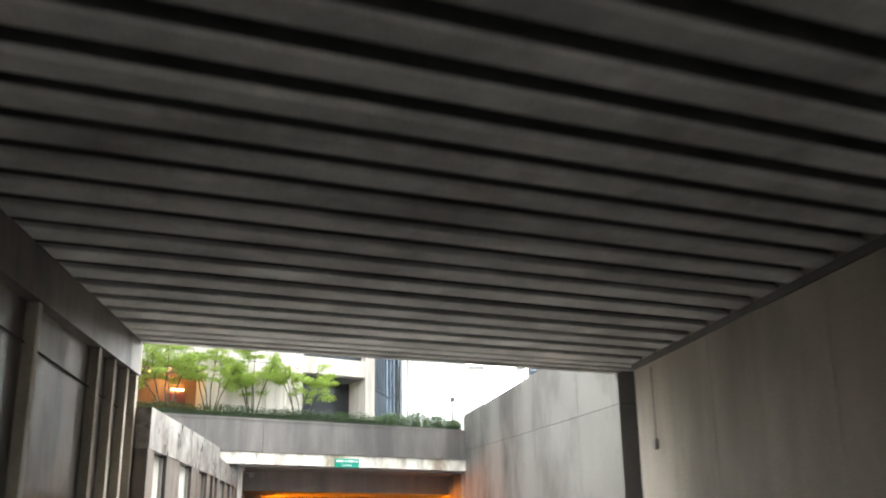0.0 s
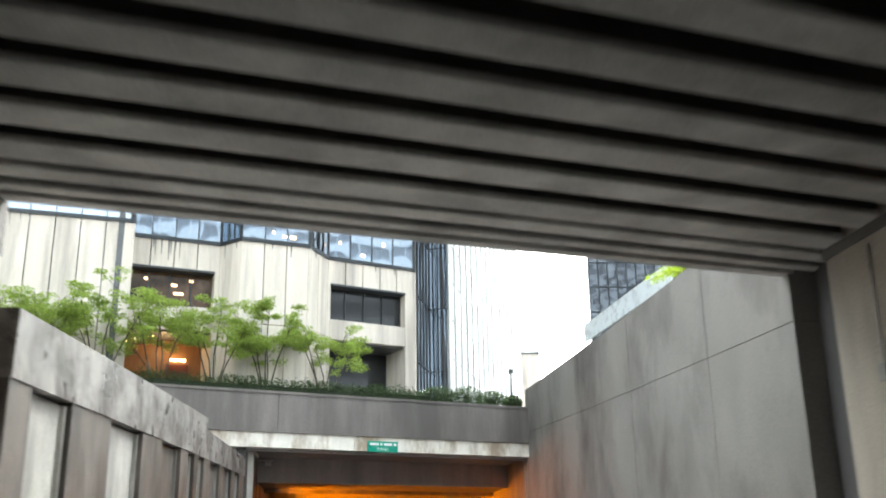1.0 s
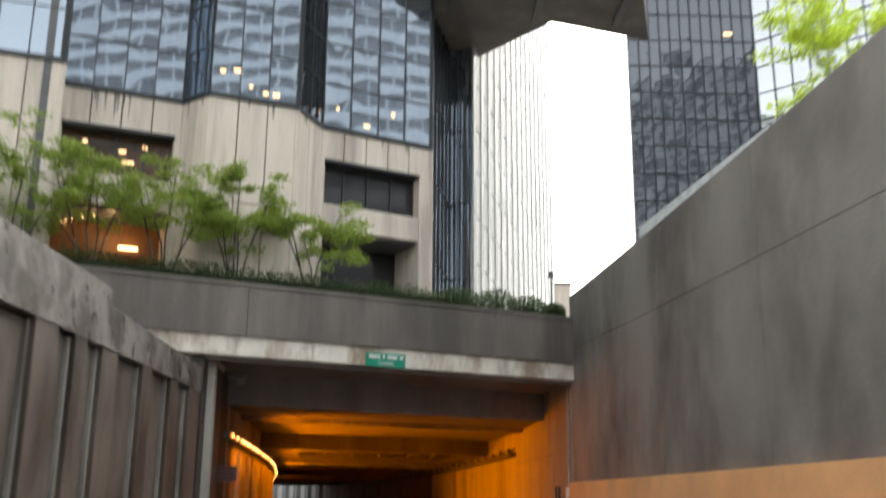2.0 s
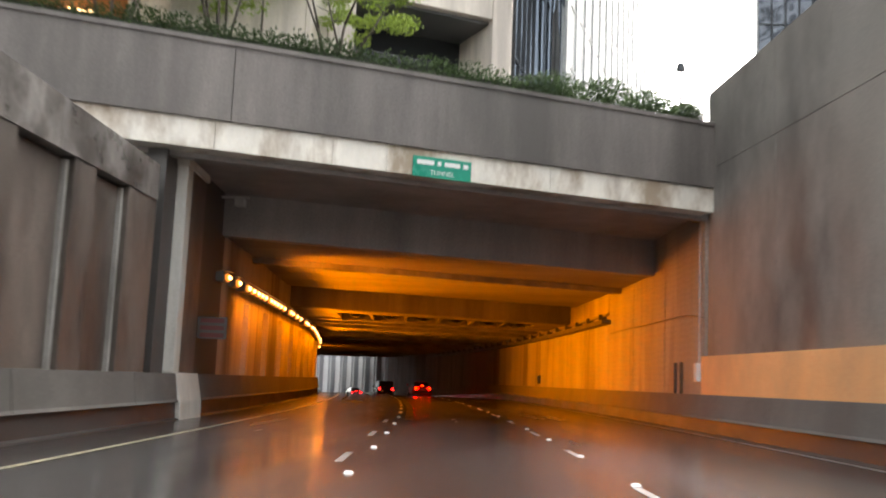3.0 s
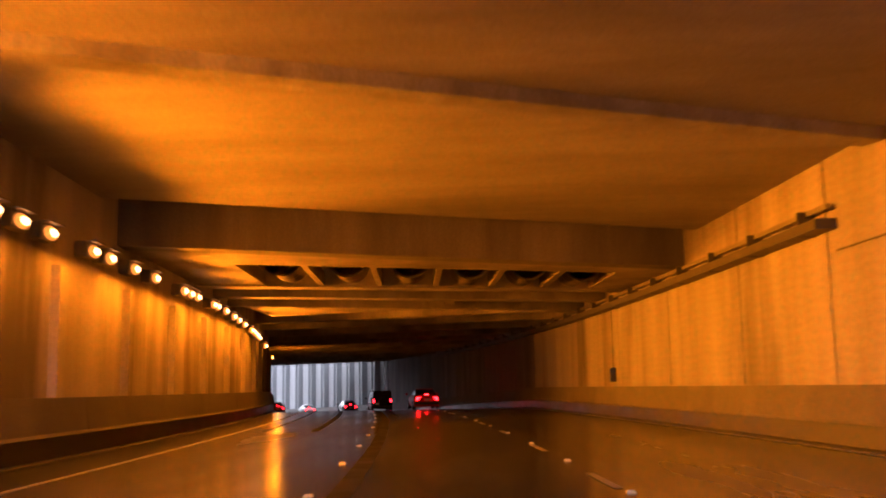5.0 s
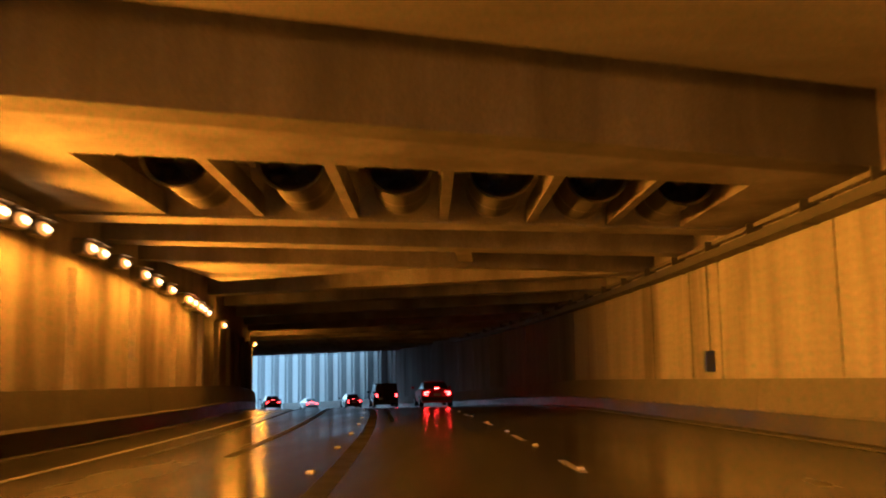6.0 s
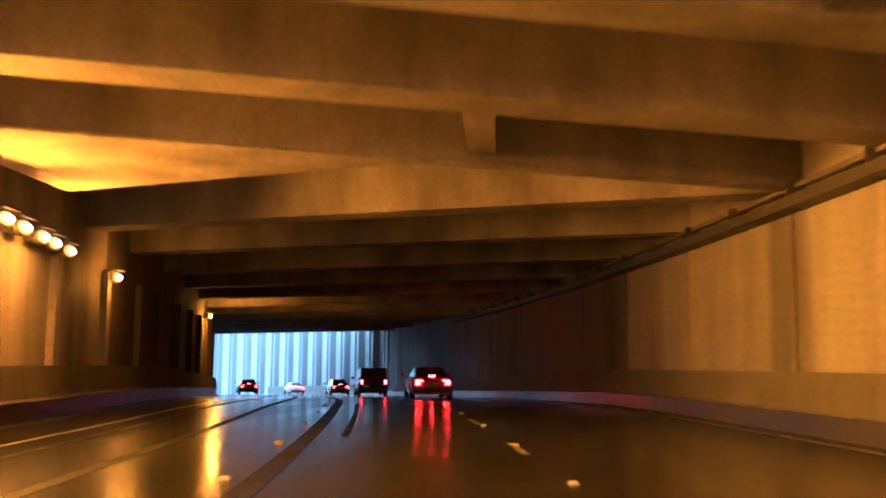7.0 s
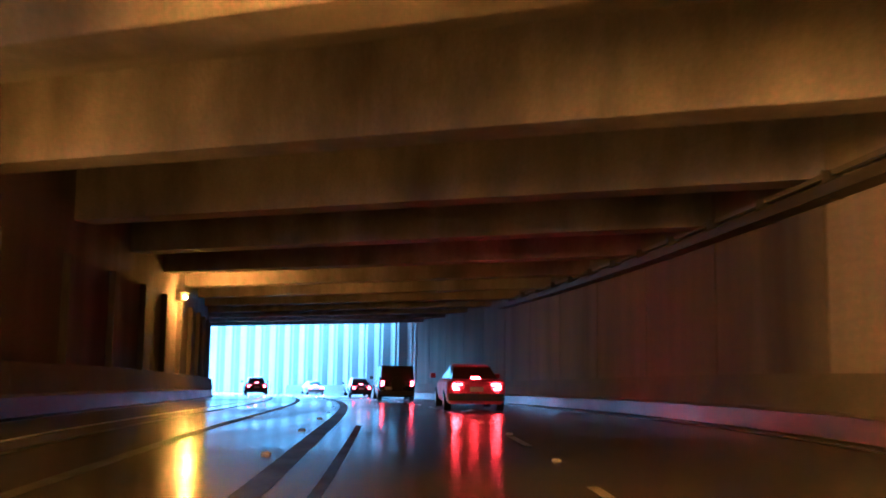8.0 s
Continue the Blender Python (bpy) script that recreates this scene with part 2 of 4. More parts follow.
M_SEAM = material("rough_dark_asphalt", (0.015, 0.015, 0.015), rough=0.45, vary=0.4, grain=40, spec=0.2, scale=0.8)
M_OPP = material("grey_band_concrete", (0.37, 0.4, 0.44), rough=0.7)
M_OPPWIN = material("grey_band_glass", (0.12, 0.13, 0.15), rough=0.3)
M_BUMPER = material("car_bumper", (0.03, 0.03, 0.032), rough=0.45)
M_TYRE = material("tyre_rubber", (0.015, 0.015, 0.015), rough=0.8)
M_TAIL = plain("tail_lens", (0.5, 0.01, 0.01), 0.2, emit=9.0, emit_colour=(1.0, 0.006, 0.006))
M_TAILHOT = plain("brake_lens", (0.6, 0.02, 0.015), 0.2, emit=20.0, emit_colour=(1.0, 0.005, 0.002))
# red body colour carries the glow of the brake lights
M_CARGLOW = material("brake_glow_car_paint", (0.5, 0.008, 0.006), rough=0.4, vary=0.1, bump=0.01, spec=0.25)
M_CARBLACK = material("black_car_paint", (0.012, 0.012, 0.013), rough=0.25, bump=0.01)
M_CARGREY = material("grey_car_paint", (0.05, 0.05, 0.055), rough=0.25, bump=0.01, metal=0.3)
M_CARWHITE = material("pale_car_paint", (0.5, 0.5, 0.5), rough=0.25, bump=0.01)
M_BARK = material("dark_bark", (0.09, 0.075, 0.06), rough=0.85, vary=0.3, scale=8)
M_EARTH = material("city_ground", (0.12, 0.11, 0.1), rough=0.9, vary=0.3, scale=0.2)


def leafy(name, colour):
    """Thin leaves: part of the light passes through."""
    m = material(name, colour, rough=0.5, vary=0.35, scale=5, bump=0)
    nt = m.node_tree
    b = nt.nodes["Principled BSDF"]
    tl = nt.nodes.new("ShaderNodeBsdfTranslucent")
    mx = nt.nodes.new("ShaderNodeMixShader")
    mx.inputs[0].default_value = 0.45
    nt.links.new(b.inputs["Base Color"].links[0].from_socket, tl.inputs[0])
    nt.links.new(b.outputs[0], mx.inputs[1])
    nt.links.new(tl.outputs[0], mx.inputs[2])
    nt.links.new(mx.outputs[0], nt.nodes["Material Output"].inputs[0])
    return m


M_LEAF = leafy("fresh_spring_leaves", (0.36, 0.47, 0.10))
M_LEAF_Y = leafy("yellow_green_leaves", (0.42, 0.55, 0.05))
M_HEDGE = leafy("dark_hedge_leaves", (0.06, 0.10, 0.035))


# ---- mesh helpers ----
def mesh_object(name, bm, mat, parent=None, smooth=False):
    me = bpy.data.meshes.new(name)
    bmesh.ops.recalc_face_normals(bm, faces=bm.faces)
    bm.to_mesh(me)
    bm.free()
    if mat:
        me.materials.append(mat)
    if smooth:
        for p in me.polygons:
            p.use_smooth = True
    ob = new(name, me)
    if parent:
        ob.parent = parent
    return ob


def part(name, bm, mat, parent, label="", smooth=False):
    ob = mesh_object(name, bm, mat, parent, smooth)
    return tagged(ob, label) if label else ob


def thing(name, label, category, group="", kind=""):
    """An empty at the world's origin that carries the parts of one thing."""
    return tagged(new(name), label, category, group, kind)


def hexa(bm, pts):
    """A solid from eight corners: four below, four above, both in turn."""
    v = [bm.verts.new(p) for p in pts]
    for f in ((0, 3, 2, 1), (4, 5, 6, 7), (0, 1, 5, 4), (1, 2, 6, 5), (2, 3, 7, 6), (3, 0, 4, 7)):
        bm.faces.new([v[i] for i in f])


def box(bm, x0, x1, y0, y1, z0, z1, m=None):
    p = [Vector(q) for q in ((x0, y0, z0), (x1, y0, z0), (x1, y1, z0), (x0, y1, z0), (x0, y0, z1), (x1, y0, z1), (x1, y1, z1), (x0, y1, z1))]
    hexa(bm, [m @ q for q in p] if m else p)


def tube(bm, a, b, r0, r1=None, seg=12, caps=True):
    a, b = Vector(a), Vector(b)
    r1 = r0 if r1 is None else r1
    q = (b - a).to_track_quat("Z", "Y").to_matrix()
    rings = []
    for c, r in ((a, r0), (b, r1)):
        rings.append([bm.verts.new(c + q @ Vector((math.cos(2 * math.pi * i / seg) * r, math.sin(2 * math.pi * i / seg) * r, 0))) for i in range(seg)])
    for i in range(seg):
        bm.faces.new((rings[0][i], rings[0][(i + 1) % seg], rings[1][(i + 1) % seg], rings[1][i]))
    if caps:
        bm.faces.new(rings[0][::-1])
        bm.faces.new(rings[1])


def along(bm, profile, y0, y1, step=2.5):
    """Sweeps a closed (u, z) profile along the road from y0 to y1."""
    n = max(1, round((y1 - y0) / step))
    rings = []
    for i in range(n + 1):
        y = y0 + (y1 - y0) * i / n
        rings.append([bm.verts.new((X(u, y), y, z + (G(y) if z < 3 else 0))) for u, z in profile])
    k = len(profile)
    for a, b in zip(rings, rings[1:]):
        for i in range(k):
            bm.faces.new((a[i], a[(i + 1) % k], b[(i + 1) % k], b[i]))
    bm.faces.new(rings[0])
    bm.faces.new(rings[-1][::-1])


def bar(bm, p, q, z0, z1, w, side=0.0):
    """An upright wall piece between two plan points, w thick, to the far side of p-q when side is 1."""
    p, q = Vector((p[0], p[1])), Vector((q[0], q[1]))
    n = Vector((-(q - p).y, (q - p).x)).normalized() * w
    a, b = p - n * (0.5 - side / 2), q - n * (0.5 - side / 2)
    c, d = q + n * (0.5 + side / 2), p + n * (0.5 + side / 2)
    hexa(bm, [(*a, z0), (*b, z0), (*c, z0), (*d, z0), (*a, z1), (*b, z1), (*c, z1), (*d, z1)])


# ---- road ----
bm = bmesh.new()
ys = [BACK - 60 + 4 * i for i in range(int((330 - BACK + 60) / 4))]
row = None
for y in ys:
    now = [bm.verts.new((C(y) + u, y, G(y))) for u in (-9.5 - max(0, y - 105) * 0.05, -3, 0, 3, 9.5)]
    if row:
        for i in range(4):
            bm.faces.new((row[i], row[i + 1], now[i + 1], now[i]))
    row = now
road = tagged(mesh_object("road", bm, M_ROAD), "wet black asphalt carriageway with glossy reflections", "road", kind="structure")


def stripe(name, u, y0, y1, w, mat, label, lift=0.006):
    b = bmesh.new()
    n = max(1, int((y1 - y0) / 3))
    prev = None
    for i in range(n + 1):
        y = y0 + (y1 - y0) * i / n
        cur = [b.verts.new((C(y) + u + s * w / 2, y, G(y) + lift)) for s in (-1, 1)]
        if prev:
            b.faces.new((prev[0], prev[1], cur[1], cur[0]))
        prev = cur
    return part(name, b, mat, road, label)


stripe("edge_line", -5.6, BACK, 230, 0.12, M_PAINT_Y, "worn pale yellow edge line")
stripe("edge_line", 6.8, BACK, 230, 0.14, M_PAINT_W, "worn white edge line")
for k in range(4):
    stripe("lane_dash", -2.05, 43.7 + 6.69 * k, 45.6 + 6.69 * k, 0.12, M_PAINT_W, "white lane dash")
for k in range(18):
    stripe("lane_dash", 1.8, 46.5 + 6.69 * k, 48.5 + 6.69 * k, 0.12, M_PAINT_W, "white lane dash")

# ---- city ground above ----
bm = bmesh.new()
prev = None
for y in [-400] + [BACK + 6 * i for i in range(17)] + [skew_y(PORTAL, SKEW, -HALF)]:
    yy = min(y, 58)
    cur = [bm.verts.new((x, y, 5.0)) for x in (-900, C(max(-60, yy)) - HALF - 0.5)]
    if prev:
        bm.faces.new((prev[0], prev[1], cur[1], cur[0]))
    prev = cur
prev = None
for y in [-400] + [BACK + 6 * i for i in range(17)]:
    yy = max(-60, min(y, 66))
    cur = [bm.verts.new((C(yy) + HALF + 0.5, y, 8.6)), bm.verts.new((900, y, 8.6))]
    if prev:
        bm.faces.new((prev[0], prev[1], cur[1], cur[0]))
    prev = cur
v = [bm.verts.new(p) for p in ((-900, PORTAL + 0.6 - 900 * 0.0, 8.6), (0, PORTAL + 0.6, 8.6), (8.7, 65.6, 8.6), (900, 66, 8.6), (900, 150, 8.6), (-900, 150, 8.6))]
bm.faces.new(v)
v = [bm.verts.new(p) for p in ((5, 150, 8.6), (900, 150, 8.6), (900, 2500, 8.6), (5, 2500, 8.6))]
bm.faces.new(v)
tagged(mesh_object("ground", bm, M_EARTH), "paved city ground at street level above the cut", "ground", kind="structure")

# ---- underpass ----
bridge = thing("underpass_ceiling", "dark ribbed precast concrete underside of a road bridge", "bridge", kind="structure")
k0, k1 = UP_SKEW, UP_END


def UZ(y):
    """Underside of the bridge: it rises gently towards its open end."""
    return 7.1 - 0.034 * (28.4 - max(2.0, y))


def slab(bm, x0, x1, s0, s1, low, high, k=k0):
    """A skewed slab between the lines y = s + k x; low and high are heights above the underside."""
    pts = [(x, s + k * x, UZ(s) + h) for h in (low, high) for x, s in ((x0, s0), (x1, s0), (x1, s1), (x0, s1))]
    hexa(bm, pts)


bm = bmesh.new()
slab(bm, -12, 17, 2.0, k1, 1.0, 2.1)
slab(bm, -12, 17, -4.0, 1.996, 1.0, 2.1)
part("deck", bm, M_DECK, bridge, "deck between the ribs, blackened for shade")
bm = bmesh.new()
slab(bm, -7.2, 12, k1 - 0.36, k1 + 0.002, -0.06, 2.1)
part("edge_beam", bm, M_RIB, bridge, "edge beam of the bridge")
# far edges of the ribs, close together at the open end
RIB_ENDS = [27.84, 27.12, 26.2]
while RIB_ENDS[-1] > -3:
    RIB_ENDS.append(RIB_ENDS[-1] - (1.42 if RIB_ENDS[-1] > 17 else 1.30 if RIB_ENDS[-1] > 13 else 1.17))
rib_rng = random.Random(8)


def beam_run(prof, height):
    """A skewed beam with a (y, z) profile, each length of it a little out of line."""
    bm, rings = bmesh.new(), []
    for x in (-7.2, -3.0, 1.5, 6.5, 12.0):
        j = rib_rng.uniform(-0.012, 0.012)
        rings.append([bm.verts.new((x, k0 * x + y + j, height + z)) for y, z in prof])
    n = len(prof)
    for p, q in zip(rings, rings[1:]):
        for i in range(n):
            bm.faces.new((p[i], p[(i + 1) % n], q[(i + 1) % n], q[i]))
    bm.faces.new(rings[0])
    bm.faces.new(rings[-1])
    return bm


for a, b in zip(RIB_ENDS, RIB_ENDS[1:]):
    w0, w1 = b + (0.4 if a - b < 1 else 0.66 if a > 17 else 0.62), a
    high, sag = UZ((a + b) / 2), rib_rng.uniform(-0.015, 0.015)
    rib = part("rib", beam_run([(w0 + 0.03, sag), (w1 - 0.03, sag), (w1, 0.03), (w1, 0.1), (w0, 0.1), (w0, 0.03)], high), M_RIB, bridge)
    # the web is coloured black to put gap shade beside each flange
    part("web", beam_run([(w0 + 0.1, 0.101), (w1 - 0.1, 0.101), (w1 - 0.1, 1.02), (w0 + 0.1, 1.02)], high), M_DECK, rib, "rib web, blackened as the shade between ribs")


def strip_wall(b, u0, u1, y0, y1, bottom, top, n=8):
    """An upright strip beside the road, whose foot and top follow y."""
    prev = None
    for i in range(n + 1):
        y = y0 + (y1 - y0) * i / n
        cur = [b.verts.new((C(y) + u, y, z)) for u, z in ((u0, bottom(y)), (u1, bottom(y)), (u1, top(y)), (u0, top(y)))]
        if prev:
            for j in range(4):
                b.faces.new((prev[j], prev[(j + 1) % 4], cur[(j + 1) % 4], cur[j]))
        else:
            b.faces.new(cur)
        prev = cur
    b.faces.new(prev[::-1])


# abutments
zero = lambda y: 0.0
abr = thing("abutment_wall_right", "tan concrete abutment wall with upright joints", "wall", kind="structure")
ye = 29.25
YJ = [BACK, -20, -9, -2.5, 4.0, 10.2, 16.55, 22.9, ye]
for a, b in zip(YJ, YJ[1:]):
    bm = bmesh.new()
    strip_wall(bm, 7.5, 8.5, a + 0.012, b - (0.012 if b < ye else 0), zero, lambda y: UZ(y - 2.9) + 0.6, 4)
    part("wall_panel", bm, M_ABUT, abr)
bm = bmesh.new()
strip_wall(bm, 7.53, 8.4, BACK, ye - 0.02, zero, lambda y: UZ(y - 2.9) + 0.5, 12)
part("joint_filler", bm, M_DECK, abr, "dark upright joints")
bm = bmesh.new()
strip_wall(bm, 7.42, 7.498, BACK, ye, lambda y: UZ(y - 2.9) - 0.22, lambda y: UZ(y - 2.9) - 0.03, 12)
part("bearing_ledge", bm, M_BARRIER, abr, "slim concrete bearing ledge")
abl = thing("abutment_wall_left", "dark concrete abutment wall with upright pilasters", "wall", kind="structure")
YA = 26.75
bm = bmesh.new()
strip_wall(bm, -8.8, -7.98, BACK, YA, zero, lambda y: UZ(y + 1.8) + 0.6, 16)
part("wall_face", bm, M_LWALL, abl)
bm = bmesh.new()
strip_wall(bm, -7.978, -7.7, BACK, YA, lambda y: UZ(y + 1.8) - 0.98, lambda y: UZ(y + 1.8) - 0.02, 16)
part("cap_beam", bm, M_LWALL, abl, "dark concrete cap beam")
for y in (-18, -13, -8, -3.2, 1.8, 6.9, 12.0, 17.0, 22.0, 23.7, 25.3, 26.6):
    bm = bmesh.new()
    strip_wall(bm, -7.99, -7.76, y - 0.13, y + 0.13, zero, lambda y: UZ(y + 1.8) - 0.985, 1)
    part("pilaster", bm, M_ABUT, abl, "pale upright pilaster")

# ---- open cut, right wall ----
rw = thing("retaining_wall_right", "tall wet grey concrete retaining wall with dark water stains", "wall", kind="structure")


RT = lambda y: 9.12 + 0.042 * (y - 38)
RJ = lambda y: 6.42 + 0.055 * (y - 39)
RB = lambda y: 2.03 + 0.008 * (y - 39)
RE = 65.75
edges = [30.9, 36.5, 44.5, 52.5, 60.0, RE]
for a, b in zip(edges, edges[1:]):
    bm = bmesh.new()
    strip_wall(bm, 7.42, 8.2, a + 0.015, b - 0.015, lambda y: RJ(y) + 0.009, RT)
    part("wall_panel", bm, M_RWALL, rw)
    bm = bmesh.new()
    strip_wall(bm, 7.42, 8.2, a + 0.015, b - 0.015, RB, lambda y: RJ(y) - 0.009)
    part("wall_panel", bm, M_RWALL, rw)
    bm = bmesh.new()
    strip_wall(bm, 7.22, 8.2, a + 0.01, b - 0.01, lambda y: 0.0, RB)
    part("plinth", bm, M_BAND, rw, "orange-tan painted plinth")
bm = bmesh.new()
strip_wall(bm, 7.5, 8.15, 30.95, RE - 0.02, lambda y: 0.0, lambda y: RT(y) - 0.1)
part("joint_filler", bm, M_DECK, rw, "dark joints between the panels")
# the recess's shade is painted on its back wall
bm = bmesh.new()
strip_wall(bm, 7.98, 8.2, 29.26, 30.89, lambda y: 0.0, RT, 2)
part("recess_back", bm, M_SHADEWALL, rw, "recess back beside the abutment, coloured dark for shade")

# barriers both sides
for side, u, ya, yb, lab in ((1, 7.2, 29.3, 230, "right"), (-1, -7.2, 26.8, 215, "left")):
    bar_t = thing("barrier_" + lab, "grey concrete traffic barrier with a black foot", "barrier", kind="structure")
    y = ya
    while y < yb:
        bm = bmesh.new()
        f = abs(u)
        prof = [(f + 0.06, 0.44), (f + 0.06, 1.12), (f - 0.14, 1.12), (f - 0.22, 0.5), (f - 0.26, 0.44)]
        along(bm, [(side * a, z) for a, z in prof], y + 0.01, min(y + 5.99, yb), 3)
        part("barrier_segment", bm, M_BARRIER, bar_t)
        bm = bmesh.new()
        along(bm, [(side * a, z) for a, z in ((f + 0.06, 0), (f + 0.06, 0.436), (f - 0.17, 0.436), (f - 0.2, 0.06), (f - 0.3, 0.03), (f - 0.3, 0))], y, min(y + 6, yb), 3)
        part("barrier_foot", bm, M_FOOT, bar_t, "black foot of the barrier")
        y += 6

# ---- open cut, left wall ----
lw = thing("retaining_wall_left", "dark wet concrete retaining wall with recessed pale panels", "wall", kind="structure")
LT1 = lambda y: 5.25 + 0.044 * (y - 26.6)
LT2 = lambda y: 5.75 + 0.018 * (y - 49)
LP = lambda y: 4.14 + 0.031 * (y - 27.9)
YP = skew_y(PORTAL, SKEW, -HALF)
for a, b, top in ((26.8, 31.0, LT1), (31.0, 38.6, LT1), (38.6, 46.1, LT1), (46.1, 52.5, LT2), (52.5, YP - 0.2, LT2)):
    bm = bmesh.new()
    strip_wall(bm, -8.2, -7.33, a + 0.008, b - 0.008, LP, top)
    part("top_band", bm, M_LTOP, lw, "wet dark upper band with pale sheen")
bm = bmesh.new()
strip_wall(bm, -8.2, -7.72, 26.8, YP - 0.2, zero, LP)
part("wall_core", bm, M_LWALL, lw)
# recessed panels: start, end, pale or dark
pan = [(27.9, 30.2, 1), (33.1, 36.2, 1), (38.6, 41.4, 0), (42.7, 43.8, 0), (44.6, 45.8, 0), (47.2, 49.7, 0), (50.9, 53.3, 0), (54.4, 56.4, 0)]
last = 26.8
for a, b, pale in pan + [(YP - 0.2, None, 0)]:
    bm = bmesh.new()
    strip_wall(bm, -7.74, -7.36, last, a, zero, LP, 2)
    part("pilaster", bm, M_LWALL, lw)
    if b:
        bm = bmesh.new()
        strip_wall(bm, -7.715, -7.56, a + 0.03, b - 0.13, zero, lambda y: LP(y) - 0.05, 2)
        part("panel", bm, M_PANEL if pale else M_LWALL, lw, "pale recessed concrete panel" if pale else "")
        # far jamb in pale concrete: the daylight catching it is put in colour
        bm = bmesh.new()
        strip_wall(bm, -7.715, -7.47, b - 0.11, b - 0.01, zero, lambda y: LP(y) - 0.07, 1)
        part("jamb", bm, M_PANEL, lw, "panel jamb, made pale for the daylight on it")
        last = b

# ---- portal ----
portal = thing("tunnel_portal", "concrete tunnel portal with a pale lintel and dark fascia", "portal", kind="structure")
PX = lambda x: (x, PORTAL + SKEW * x)
for a, b in ((-8.3, -5.0), (-4.99, -2.31), (-2.3, -0.98), (-0.97, 3.4), (3.41, 8.45)):
    bm = bmesh.new()
    bar(bm, PX(a), PX(b), 6.5, 7.22, 0.7, 1)
    part("lintel", bm, M_BEAM_W, portal, "stained pale painted lintel")
bm = bmesh.new()
bar(bm, (-8.3, PX(-8.3)[1] + 0.72), (8.45, PX(8.45)[1] + 0.72), 6.38, 6.7, 0.3, 1)
part("drip_ledge", bm, M_DARK, portal, "sooty ledge behind the lintel")
bm = bmesh.new()
strip_wall(bm, -7.52, -7.13, 60.2, 60.75, lambda y: 1.14, lambda y: 6.3, 2)
bmesh.ops.bevel(bm, geom=bm.edges[:], offset=0.02, segments=1, affect="EDGES")
part("end_pier", bm, M_PIER, portal, "pale square concrete pier")
# the pier's road side in darker concrete, so its shade is painted
bm = bmesh.new()
strip_wall(bm, -7.52, -7.16, 60.754, 62.4, lambda y: 1.14, lambda y: 6.3, 2)
part("pier_return", bm, M_LWALL, portal, "side of the pale pier, darker as its shaded face")
bm = bmesh.new()
strip_wall(bm, -7.7, -7.08, 60.1, 62.4, lambda y: 6.304, lambda y: 6.5, 2)
part("pier_head", bm, M_PIER, portal)
bm = bmesh.new()
along(bm, [(-7.52, 0), (-6.88, 0), (-6.9, 0.45), (-7.04, 1.136), (-7.52, 1.136)], 60.2, 62.4, 1)
part("pier_foot", bm, M_PIER, portal, "pale scraped pier foot")
for a, b in ((-40, -13.5), (-13.48, -4.65), (-4.63, 8.45)):
    bm = bmesh.new()
    bar(bm, (a, PX(a)[1] - 0.12), (b, PX(b)[1] - 0.12), 7.224, 9.1, 0.5, 1)
    part("fascia", bm, M_FASCIA, portal, "dark grey streaked fascia wall")
bm = bmesh.new()
bar(bm, (-40, PX(-40)[1]), PX(-8.3), 0, 7.22, 0.5, 1)
part("wing_wall", bm, M_FASCIA, portal)
bm = bmesh.new()
bar(bm, (-40, PX(-40)[1] - 0.18), (8.45, PX(8.45)[1] - 0.18), 9.1, 9.22, 0.66, 1)
part("coping", bm, M_FASCIA, portal)
# dark downstand inside the portal
bm = bmesh.new()
D0 = 68.8
bar(bm, (-12, D0 - 12 * SKEW), (11, D0 + 11 * SKEW), 5.38, 6.75, 0.5, 1)
part("downstand", bm, M_DARK, portal, "sooty downstand wall")
bm = bmesh.new()
hexa(bm, [(-12, PX(-12)[1] + 0.7, 6.7), (11, PX(11)[1] + 0.7, 6.7), (11, D0 + 11 * SKEW + .4, 6.7), (-12, D0 - 12 * SKEW + .4, 6.7),
          (-12, PX(-12)[1] + 0.7, 8.5), (11, PX(11)[1] + 0.7, 8.5), (11, D0 + 11 * SKEW + .4, 8.5), (-12, D0 - 12 * SKEW + .4, 8.5)])
part("soffit", bm, M_DARK, portal)

# name sign
sg = thing("tunnel_name_sign", "green road sign with white letters on the lintel", "sign")
m_sign = Matrix.Translation((0.44, PX(0.44)[1] - 0.06, 6.74)) @ Matrix.Rotation(math.atan(SKEW), 4, "Z")
bm = bmesh.new()
box(bm, -0.83, 0.83, -0.02, 0.02, -0.27, 0.27, m_sign)
part("sign_plate", bm, M_SIGN, sg)

# ---- tunnel ----
EX_Y, EX_K = 169.0, -1.05      # the exit's roof edge: y = EX_Y + EX_K x
YR0, YL0 = skew_y(PORTAL, SKEW, HALF), skew_y(PORTAL, SKEW, -HALF)
tr = thing("tunnel_wall_right", "board-marked concrete tunnel wall lit orange", "wall", kind="structure")
JOINTS = [YR0 + 0.72, 70.8, 75.7, 80.5, 85.6, 92.0, 98.6, 101.0, 104.8, 111.0] + [116.5 + 5.6 * i for i in range(12)]
for y, e in zip(JOINTS, JOINTS[1:]):
    bm = bmesh.new()
    along(bm, [(7.4, 0), (8.2, 0), (8.2, 7.0), (7.4, 7.0)], y + 0.05, e - 0.05, 2.3)
    # panels past 116 are coloured dark because the lamplight runs out
    part("wall_panel", bm, M_TUN if y < 116 else M_SHADED, tr)
    bm = bmesh.new()
    along(bm, [(7.52, 0), (8.2, 0), (8.2, 6.9), (7.52, 6.9)], e - 0.075, e + 0.075, 2.3)
    part("wall_joint", bm, M_DARK, tr)
tl = thing("tunnel_wall_left", "concrete tunnel wall with upright piers lit by sodium lamps", "wall", kind="structure")
y = YL0 + 0.5
